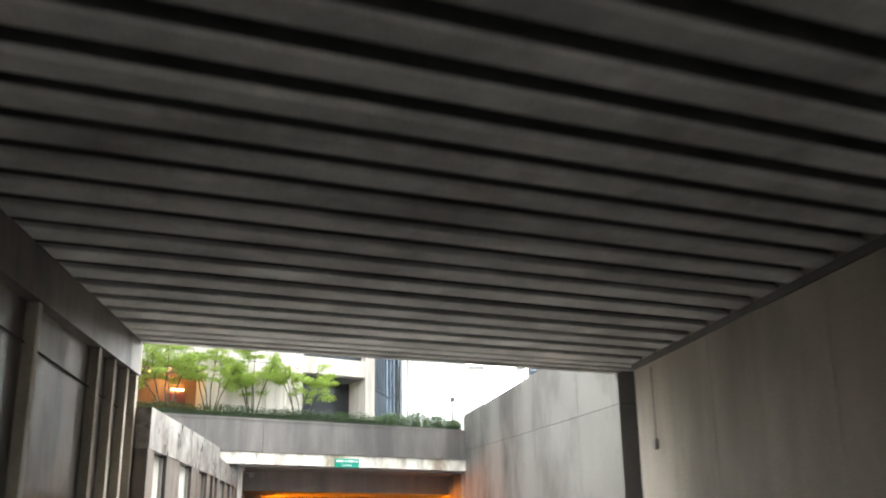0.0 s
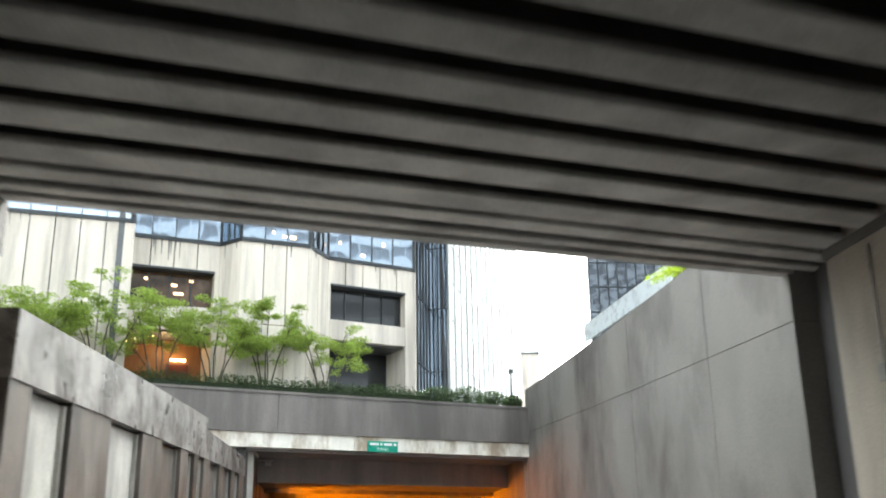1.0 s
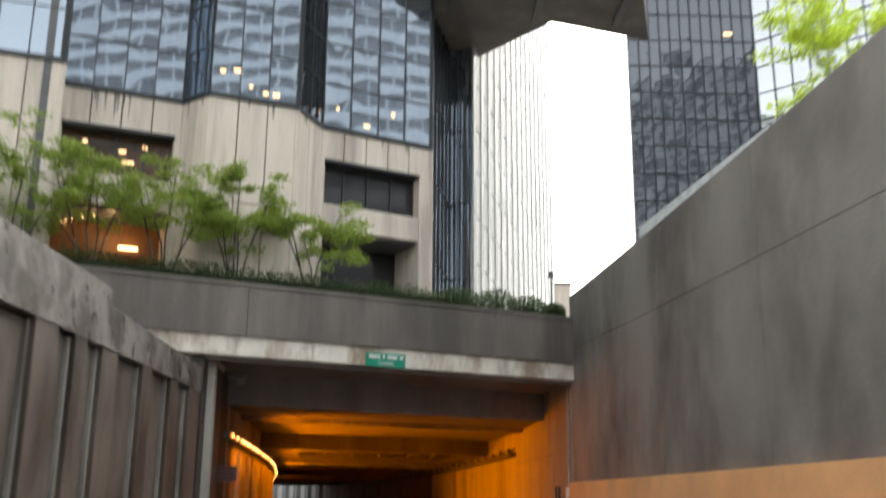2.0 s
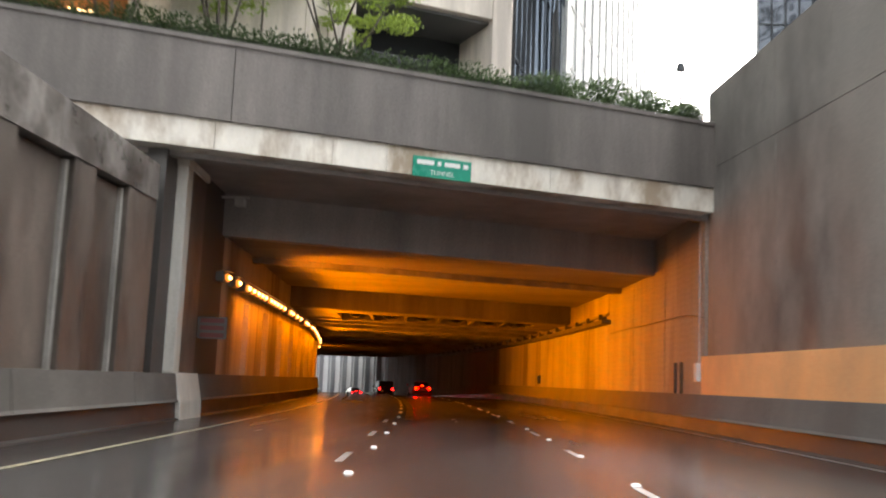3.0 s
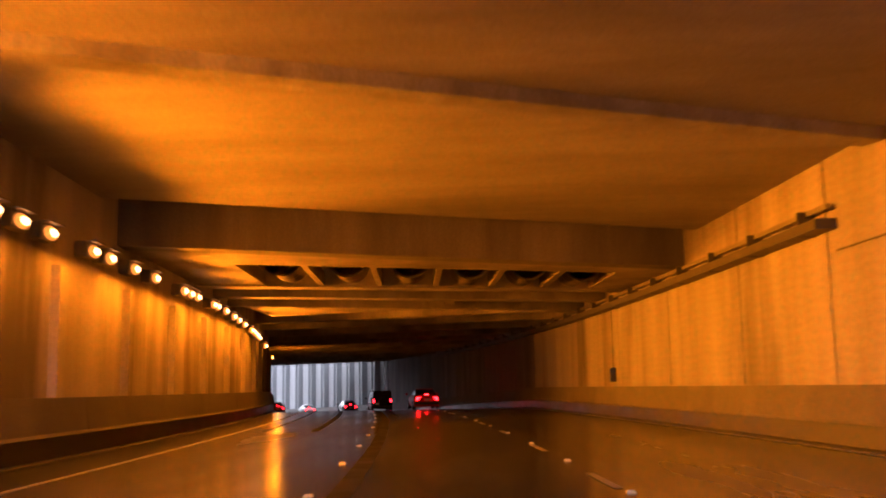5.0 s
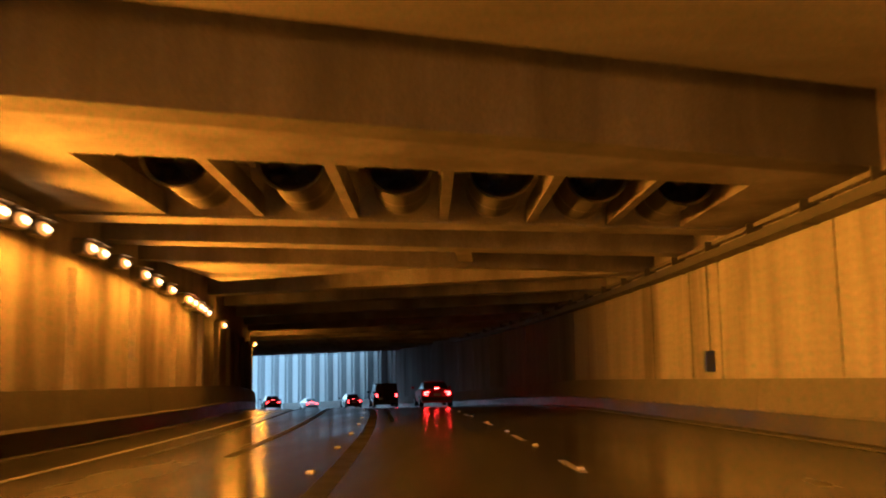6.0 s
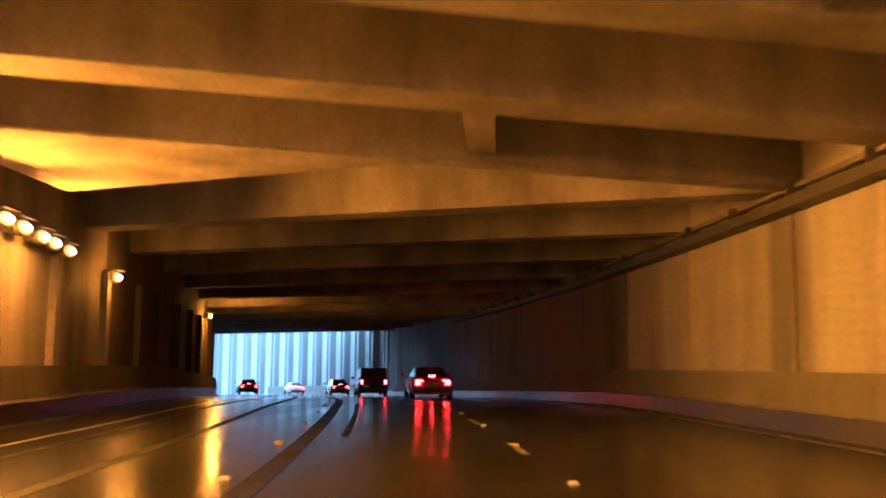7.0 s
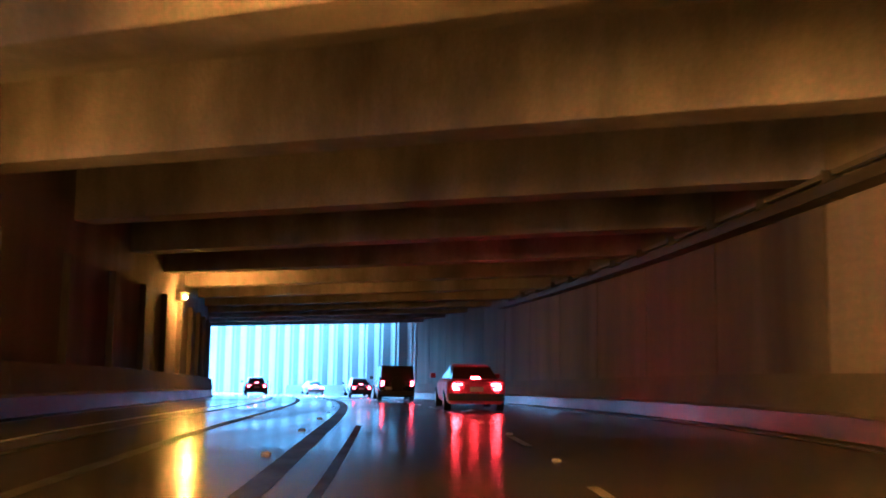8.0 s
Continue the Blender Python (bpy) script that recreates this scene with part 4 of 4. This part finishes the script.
# skybridge between the towers
skb = thing("skybridge", "dark concrete underside of a high bridge between towers", "bridge")
bm = bmesh.new()
low = [(1.5, 66), (12.5, 66), (14.2, 71.9), (8.57, 70.05), (4.5, 75.0), (1.5, 74.6)]
vv = [[bm.verts.new((x, y, z)) for x, y in low] for z in (26.0, 44.0)]
bm.faces.new(vv[0])
bm.faces.new(vv[1])
for i in range(6):
    bm.faces.new((vv[0][i], vv[0][(i + 1) % 6], vv[1][(i + 1) % 6], vv[1][i]))
part("slab", bm, M_FASCIA, skb)
for i in range(3):
    bm = bmesh.new()
    box(bm, 3.2 + 4.3 * i, 3.5 + 4.3 * i, 66.2, 69.8, 25.75, 26.0)
    part("soffit_beam", bm, M_SPAN, skb)

far = thing("distant_building", "small beige office block far beyond the parapet", "building")
bm = bmesh.new()
box(bm, 17.2, 19.4, 130, 138, 8.6, 25.4)
part("wall", bm, M_STONE, far)
bm = bmesh.new()
box(bm, 17.1, 19.5, 129.9, 138.1, 25.4, 25.7)
part("roof", bm, M_SPAN, far)
# the banded office block across the street, seen in the mirror glass
opp = thing("banded_office_block", "office block with pale bands and dark windows", "building")
OPP = Matrix.Translation((84, -22, 0)) @ Matrix.Rotation(radians(47), 4, "Z")
for j in range(18):
    bm = bmesh.new()
    box(bm, -75, 60, -2, 1.0, 9.6 + 5.4 * j, 12.2 + 5.4 * j, OPP)
    part("band", bm, M_OPP, opp)
bm = bmesh.new()
box(bm, -74.5, 59.5, -2, 0.6, 8.6, 106, OPP)
part("window_band", bm, M_OPPWIN, opp, "dark window bands")
for i in range(24):
    bm = bmesh.new()
    box(bm, -74 + 5.8 * i, -73.5 + 5.8 * i, 0.6, 1.15, 8.6, 106, OPP)
    part("pier", bm, M_OPP, opp)


# ---- planting above the portal ----
def leaf_cloud(verts, faces, centre, radii, count, size, r, droop=0.0):
    for _ in range(count):
        d = Vector((r.gauss(0, 1), r.gauss(0, 1), r.gauss(0, 1))).normalized() * (r.random() ** 0.45)
        p = Vector(centre) + Vector((d.x * radii[0], d.y * radii[1], d.z * radii[2]))
        q = Euler((r.uniform(-0.9, 0.9) - droop, r.uniform(-0.9, 0.9), r.uniform(0, 6.3))).to_matrix()
        k = size * r.uniform(0.6, 1.3)
        i = len(verts)
        for c in ((-k, 0, 0), (0, -k * 0.45, 0.02), (k, 0, -0.03), (0, k * 0.45, 0.02)):
            verts.append(p + q @ Vector(c))
        faces.append((i, i + 1, i + 2, i + 3))


def leaf_mesh(name, verts, faces, mat, parent, label=""):
    me = bpy.data.meshes.new(name)
    me.from_pydata([tuple(v) for v in verts], [], faces)
    me.materials.append(mat)
    ob = new(name, me)
    ob.parent = parent
    return tagged(ob, label) if label else ob


def tree(x, y, z, height, spread, seed, mat, label, stems=5, leaves=112):
    """Several leaning stems from one foot, forking twigs, and leaves in flat uneven sprays."""
    r = random.Random(seed)
    t = tagged(new("small_tree"), label, "tree", "trees above the portal")
    t.location = (x, y, z)
    bt = bmesh.new()
    verts, faces = [], []
    for s in range(stems):
        ang = 6.283 * s / stems + r.uniform(-0.5, 0.5)
        lean = spread * r.uniform(0.45, 1.0)
        top = height * r.uniform(0.6, 0.92)
        p0 = Vector((0.06 * math.cos(ang), 0.06 * math.sin(ang), 0))
        p1 = Vector((lean * 0.42 * math.cos(ang), lean * 0.42 * math.sin(ang), top * 0.45))
        p2 = Vector((lean * math.cos(ang + 0.3), lean * math.sin(ang + 0.3), top))
        tube(bt, p0, p1, 0.05, 0.036, 7)
        tube(bt, p1, p2, 0.036, 0.016, 7)
        for b in range(9):
            a2 = ang + r.uniform(-1.9, 1.9)
            st = p1.lerp(p2, r.uniform(0.25, 1.0))
            ln = spread * r.uniform(0.25, 0.75)
            en = st + Vector((ln * math.cos(a2), ln * math.sin(a2), height * r.uniform(-0.02, 0.16)))
            tube(bt, st, en, 0.014, 0.005, 5)
            flat_ = r.uniform(0.12, 0.28)
            leaf_cloud(verts, faces, en, (r.uniform(0.35, 0.65), r.uniform(0.35, 0.65), flat_), int(leaves * r.uniform(0.5, 1.2)), 0.08, r, 0.2)
            leaf_cloud(verts, faces, st.lerp(en, 0.6), (0.35, 0.35, flat_), leaves // 3, 0.08, r, 0.2)
    part("trunk", bt, M_BARK, t, "thin dark stems", True)
    leaf_mesh("crown", verts, faces, mat, t, "airy crown of small fresh leaves")
    return t


TY = lambda x: PORTAL + SKEW * x
for x, dy, h, sp, sd in ((-5.5, 1.9, 5.2, 1.5, 1), (-2.7, 1.9, 4.7, 1.9, 2), (-8.0, 2.1, 5.0, 2.0, 3), (-10.4, 2.0, 5.5, 2.3, 4), (-12.9, 1.9, 5.4, 2.3, 5), (-15.2, 1.9, 5.2, 2.0, 7), (-17.8, 1.9, 5.0, 1.9, 6)):
    tree(x, TY(x) + dy, 9.0, h, sp, sd, M_LEAF, "small multi-stemmed tree with fresh green leaves in the planter")
tree(13.3, 46.5, 8.6, 6.6, 2.2, 9, M_LEAF_Y, "bright yellow-green tree behind the retaining wall", 6, 110)

hd = tagged(new("hedge"), "low clipped dark green hedge along the parapet", "hedge", kind="stuff")
r = random.Random(12)
verts, faces = [], []
for i in range(150):
    x = -19 + 22.0 * i / 150
    leaf_cloud(verts, faces, (x, TY(x) + 0.95, 9.62 + 0.06 * math.sin(1.7 * x)), (0.3, 0.5, r.uniform(0.36, 0.56)), 90, 0.065, r)
leaf_mesh("hedge_leaves", verts, faces, M_HEDGE, hd)
# near-black inner box paints the shade among the leaves
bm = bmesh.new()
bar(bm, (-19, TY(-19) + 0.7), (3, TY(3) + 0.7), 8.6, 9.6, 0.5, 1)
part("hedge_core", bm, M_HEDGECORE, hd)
for x, w, h in ((3.4, 1.1, 0.75), (5.0, 1.05, 0.85), (6.5, 0.95, 0.72), (7.7, 0.6, 0.5)):
    bs = tagged(new("bush"), "rounded dark green bush on the parapet", "bush", "bushes on the parapet")
    verts, faces = [], []
    leaf_cloud(verts, faces, (x, TY(x) + 0.9, 9.5), (w, 0.6, h), 3200, 0.06, r)
    leaf_mesh("bush_leaves", verts, faces, M_HEDGE, bs)
tagged(mesh_object("planter_soil", (lambda b: (bar(b, (-20, TY(-20) + 0.5), (8, TY(8) + 0.5), 8.6, 9.0, 3.2, 1), b)[1])(bmesh.new()), M_EARTH), "dark soil bed behind the parapet", "planter", kind="structure")

# street lamp beyond the parapet
sl = thing("street_lamp", "slim dark street lamp behind the parapet", "lamp")
bm = bmesh.new()
tube(bm, (7.86, 67.2, 8.6), (7.86, 67.2, 11.5), 0.05, 0.04, 10)
part("pole", bm, M_MULL, sl)
bm = bmesh.new()
tube(bm, (7.86, 67.2, 11.5), (7.86, 67.2, 11.75), 0.16, 0.12, 12)
part("lantern", bm, M_MULL, sl)

# pale canopy beyond the right wall
cpy = thing("glass_canopy", "pale glass canopy edge beyond the retaining wall", "canopy")
CA, CB = (15.4, 59.0), (13.7, 73.6)
bm = bmesh.new()
bar(bm, CA, CB, 14.7, 15.85, 0.12)
part("fascia_panel", bm, M_RAIL, cpy)
bm = bmesh.new()
bar(bm, CA, CB, 15.854, 15.93, 2.4, -1)
part("roof", bm, M_MULL, cpy, "dark thin canopy roof")
for k in range(4):
    px, py = 15.9 - 0.57 * k, 59.4 + 4.6 * k
    bm = bmesh.new()
    tube(bm, (px, py, 8.6), (px, py, 15.854), 0.09, 0.09, 10)
    part("post", bm, M_MULL, cpy)

# ---- sign lettering ----
fc = bpy.data.curves.new("sign_text", "FONT")
fc.body, fc.size, fc.align_x, fc.align_y, fc.extrude = "TUNNEL", 0.18, "CENTER", "CENTER", 0.004
ft = new("lettering", fc)
ft.data.materials.append(M_SIGNTXT)
ft.parent = sg
ft.matrix_world = m_sign @ Matrix.Translation((0, -0.026, -0.14)) @ Matrix.Rotation(math.pi / 2, 4, "X")
for a, b in ((-0.72, -0.24), (-0.14, -0.04), (0.06, 0.5), (0.6, 0.74)):
    bm = bmesh.new()
    box(bm, a, b, -0.032, -0.021, 0.06, 0.18, m_sign)
    part("lettering_bar", bm, M_SIGNTXT, sg, "white bar of lettering")

# ---- fittings at the portal ----
cc = thing("security_camera", "small white camera box below the portal ceiling", "camera")
y = 65.5
bm = bmesh.new()
box(bm, C(y) - 6.95, C(y) - 6.67, y - 0.25, y + 0.1, 6.22, 6.44)
part("housing", bm, M_WHITE, cc)
bm = bmesh.new()
box(bm, C(y) - 7.4, C(y) - 6.55, y - 0.06, y + 0.0, 6.46, 6.53)
part("bracket", bm, M_WHITE, cc)
ws = thing("warning_sign", "small dirty grey warning sign with red bars", "sign")
y = 63.2
bm = bmesh.new()
box(bm, C(y) - 7.32, C(y) - 6.5, y - 0.03, y + 0.0, 2.1, 2.7)
part("sign_plate", bm, M_BARRIER, ws)
for z in (2.6, 2.4, 2.2):
    bm = bmesh.new()
    box(bm, C(y) - 7.24, C(y) - 6.58, y - 0.04, y - 0.031, z - 0.06, z + 0.06)
    part("lettering_bar", bm, M_REDPAINT, ws, "red bar of lettering")
eb = thing("electric_box", "white electric box with a conduit on the wall", "electric box")
y = 66.3
bm = bmesh.new()
box(bm, C(y) + 7.2, C(y) + 7.41, y - 0.2, y + 0.2, 1.5, 2.05)
part("box", bm, M_WHITE, eb)
bm = bmesh.new()
tube(bm, (C(y) + 7.33, y, 2.05), (C(y) + 7.33, y, 6.4), 0.03, 0.03, 8)
part("conduit", bm, M_STEEL, eb)
for y in (68.45, 69.15):
    bm = bmesh.new()
    tube(bm, (C(y) + 7.34, y, 1.0), (C(y) + 7.34, y, 2.12), 0.05, 0.05, 8)
    tagged(mesh_object("stub_pipe", bm, M_DUCT), "short dark upright pipe on the tunnel wall", "pipe", "pipes on the wall")
bm = bmesh.new()
pts = [(C(y) + 7.36, y, 3.62 + 0.01 * math.sin(y) - (0.0 if y > 66 else 0.2)) for y in (66.0, 67.5, 70, 73, 76, 80)]
for a, b in zip(pts, pts[1:]):
    tube(bm, a, b, 0.022, 0.022, 6)
tagged(mesh_object("wall_cable", bm, M_LAMPBODY), "thin cable running along the tunnel wall", "cable")
wb = thing("wall_box", "black box with a conduit on the tunnel wall", "electric box")
y = 99.3
bm = bmesh.new()
box(bm, C(y) + 7.2, C(y) + 7.41, y - 0.16, y + 0.16, 1.3, 1.82)
part("box", bm, M_MULL, wb)
bm = bmesh.new()
tube(bm, (C(y) + 7.34, y + 0.05, 1.8), (C(y) + 7.34, y + 0.05, 4.0), 0.025, 0.025, 6)
part("conduit", bm, M_LAMPBODY, wb)
jb = thing("junction_box", "small grey junction box with a thin conduit on the abutment", "electric box")
bm = bmesh.new()
box(bm, C(27.5) + 7.4, C(27.5) + 7.5, 27.42, 27.66, 4.1, 4.4)
part("box", bm, M_STEEL, jb)
bm = bmesh.new()
tube(bm, (C(27.5) + 7.47, 27.54, 4.4), (C(27.5) + 7.47, 27.54, 6.6), 0.02, 0.02, 6)
part("conduit", bm, M_STEEL, jb)
# brackets of the duct
for i in range(24):
    y = 81 + 2.9 * i
    bm = bmesh.new()
    box(bm, C(y) + 7.05, C(y) + 7.4, y - 0.03, y + 0.03, 4.0, 4.5)
    part("bracket", bm, M_DUCT, led)

# dark joint strips and markers on the road
stripe("asphalt_seam", -1.4, 66, 240, 0.28, M_SEAM, "dark rough seam beside the lane line", 0.004)
stripe("asphalt_seam", -3.4, 90, 240, 0.2, M_SEAM, "dark tyre track", 0.004)
stripe("asphalt_seam", -4.9, 90, 240, 0.16, M_SEAM, "dark tyre track", 0.004)
stripe("asphalt_seam", -0.8, 103, 118, 0.12, M_SEAM, "dark tyre track", 0.004)
for k in range(24):
    for u in (-1.75, 1.85):
        y = 48.8 + 4.8 * k
        bm = bmesh.new()
        hexa(bm, [(C(y) + u + a, y + b, G(y) + c) for a, b, c in ((-.06, -.06, 0), (.06, -.06, 0), (.06, .06, 0), (-.06, .06, 0), (-.04, -.02, .03), (.04, -.02, .03), (.04, .04, .03), (-.04, .04, .03))])
        tagged(mesh_object("road_stud", bm, M_WHITE), "small white raised road stud on the lane line", "road stud", "road studs")


# ---- cars ----
def loft(bm, rings):
    vs = [[bm.verts.new(p) for p in ring] for ring in rings]
    n = len(rings[0])
    for a, b in zip(vs, vs[1:]):
        for i in range(n):
            bm.faces.new((a[i], a[(i + 1) % n], b[(i + 1) % n], b[i]))
    bm.faces.new(vs[0][::-1])
    bm.faces.new(vs[-1])


def car(name, label, pos, heading, paint, length=4.6, width=1.84, height=1.43, boxy=False, light=12.0, lamp_mat=None):
    c = tagged(new(name), label, "car", "cars in the tunnel")
    w, L = width / 2, length
    bm = bmesh.new()
    zs = 1.0 if not boxy else 1.12
    st = [(0.0, .93, zs - .12), (0.12, .98, zs - .02), (0.7, 1.0, zs), (L * .5, 1.0, zs - .03), (L * .78, .98, zs - .1), (L - .25, .93, zs - .22), (L, .82, zs - .34)]
    loft(bm, [[(-w * k * .92, y, .24), (-w * k, y, .5), (-w * k, y, z - .16), (-w * k * .93, y, z), (w * k * .93, y, z), (w * k, y, z - .16), (w * k, y, .5), (w * k * .92, y, .24)] for y, k, z in st])
    bmesh.ops.bevel(bm, geom=bm.edges[:], offset=0.045, segments=2, affect="EDGES")
    body = part("body", bm, paint, c)
    bm = bmesh.new()
    if boxy:
        cs = [(.06, .9, zs - .05, .88), (.12, .9, height - .04, .84), (L * .55, .9, height, .84), (L * .68, .9, zs - .05, .9)]
        loft(bm, [[(-w * a, cs[0][0], zs - .05), (-w * b2, cs[1][0], height - .06), (w * b2, cs[1][0], height - .06), (w * a, cs[0][0], zs - .05)] for a, b2 in ((.92, .86),)] +
             [[(-w * .92, L * .5, zs - .05), (-w * .86, L * .5, height - .05), (w * .86, L * .5, height - .05), (w * .92, L * .5, zs - .05)],
              [(-w * .9, L * .66, zs - .05), (-w * .86, L * .58, height - .08), (w * .86, L * .58, height - .08), (w * .9, L * .66, zs - .05)]])
    else:
        loft(bm, [[(-w * .8, y0, zs - .03), (-w * b2, y1, z), (w * b2, y1, z), (w * .8, y0, zs - .03)] for y0, y1, z, b2 in
                  ((.35, .4, zs, .76), (.7, 1.35, height - .05, .62), (L * .55, L * .5, height - .02, .64), (L * .8, L * .64, height - .12, .62))])
    part("glasshouse", bm, M_WINDOW, c, "dark car windows")
    bm = bmesh.new()
    if boxy:
        box(bm, -w * .87, w * .87, .1, L * .59, height - .07, height)
    else:
        loft(bm, [[(-w * .6, y, z - .04), (-w * .56, y, z), (w * .56, y, z), (w * .6, y, z - .04)] for y, z in ((1.3, height - .03), (1.9, height + .01), (L * .52, height))])
    part("roof", bm, paint, c)
    bm = bmesh.new()
    box(bm, -w * .93, w * .93, -.05, .12, .34, .56)
    part("bumper", bm, M_BUMPER, c)
    for sx in (-1, 1):
        bm = bmesh.new()
        x0 = sx * w * (.62 if not boxy else .8)
        if boxy:
            box(bm, x0 - .07, x0 + .07, -.03, .08, zs - .3, zs - .06)
        else:
            for p, q, za, zb in ((-.12, .15, .19, .15), (-.03, .15, .33, .285), (.08, .155, .3, .18)):
                lo, hi = sorted((x0 + sx * p, x0 + sx * q))
                box(bm, lo, hi, -.035 + abs(p) * 0.02, .08, zs - za, zs - zb)
        part("tail_light", bm, lamp_mat or M_TAIL, c, "glowing red tail light")
        bm = bmesh.new()
        box(bm, sx * (w + .16) - .08, sx * (w + .16) + .08, L * .66, L * .72, zs - .02, zs + .13)
        part("wing_mirror", bm, paint, c)
        for yy in (.85, L - .85):
            wh = bmesh.new()
            R = .33 if not boxy else .39
            tube(wh, (sx * (w - .21), yy, R), (sx * (w + .01), yy, R), R, R, 20)
            tyre = part("tyre", wh, M_TYRE, c)
            wh = bmesh.new()
            tube(wh, (sx * (w - .02), yy, R), (sx * (w + .015), yy, R), R * .62, R * .58, 14)
            part("rim", wh, M_STEEL, tyre)
    if not boxy:
        bm = bmesh.new()
        box(bm, -.13, .13, .3, .36, zs + .0, zs + .06)
        part("brake_light", bm, lamp_mat or M_TAIL, c, "glowing high brake light")
    else:
        wh = bmesh.new()
        tube(wh, (0, -.2, .95), (0, .0, .95), .36, .36, 20)
        part("spare_wheel", wh, M_TYRE, c)
    bm = bmesh.new()
    box(bm, -.2 if not boxy else -.62, .2 if not boxy else -.3, -.04, -.01, .62, .76)
    part("number_plate", bm, M_WHITE, c, "plain pale plate")
    c.matrix_world = Matrix.Translation((pos[0], pos[1], G(pos[1]))) @ Matrix.Rotation(heading, 4, "Z")
    return c


def hdg(y):
    return -math.atan((C(y + 1) - C(y - 1)) / 2)


# body red stands in for brake-light glow on the car
car("sedan", "sedan with glowing brake lights, body coloured by their red glow, on the wet road", (-2.95, 129.0), hdg(130), M_CARGLOW, lamp_mat=M_TAILHOT)
car("jeep", "black boxy off-road car with small tail lights", (-8.1, 149.6), hdg(150), M_CARBLACK, 4.3, 1.9, 1.85, True)
car("hatchback", "dark grey car with lit tail lights", (-14.6, 177.0), hdg(178), M_CARGREY, 4.3, 1.8, 1.5)
car("sedan", "dark red sedan in the far lane", (-23.4, 178.0), hdg(179), M_CARGREY, 4.5, 1.84, 1.46)
car("sedan", "pale distant sedan beyond the tunnel", (-24.3, 205.0), hdg(206), M_CARWHITE, 4.5, 1.84, 1.46)
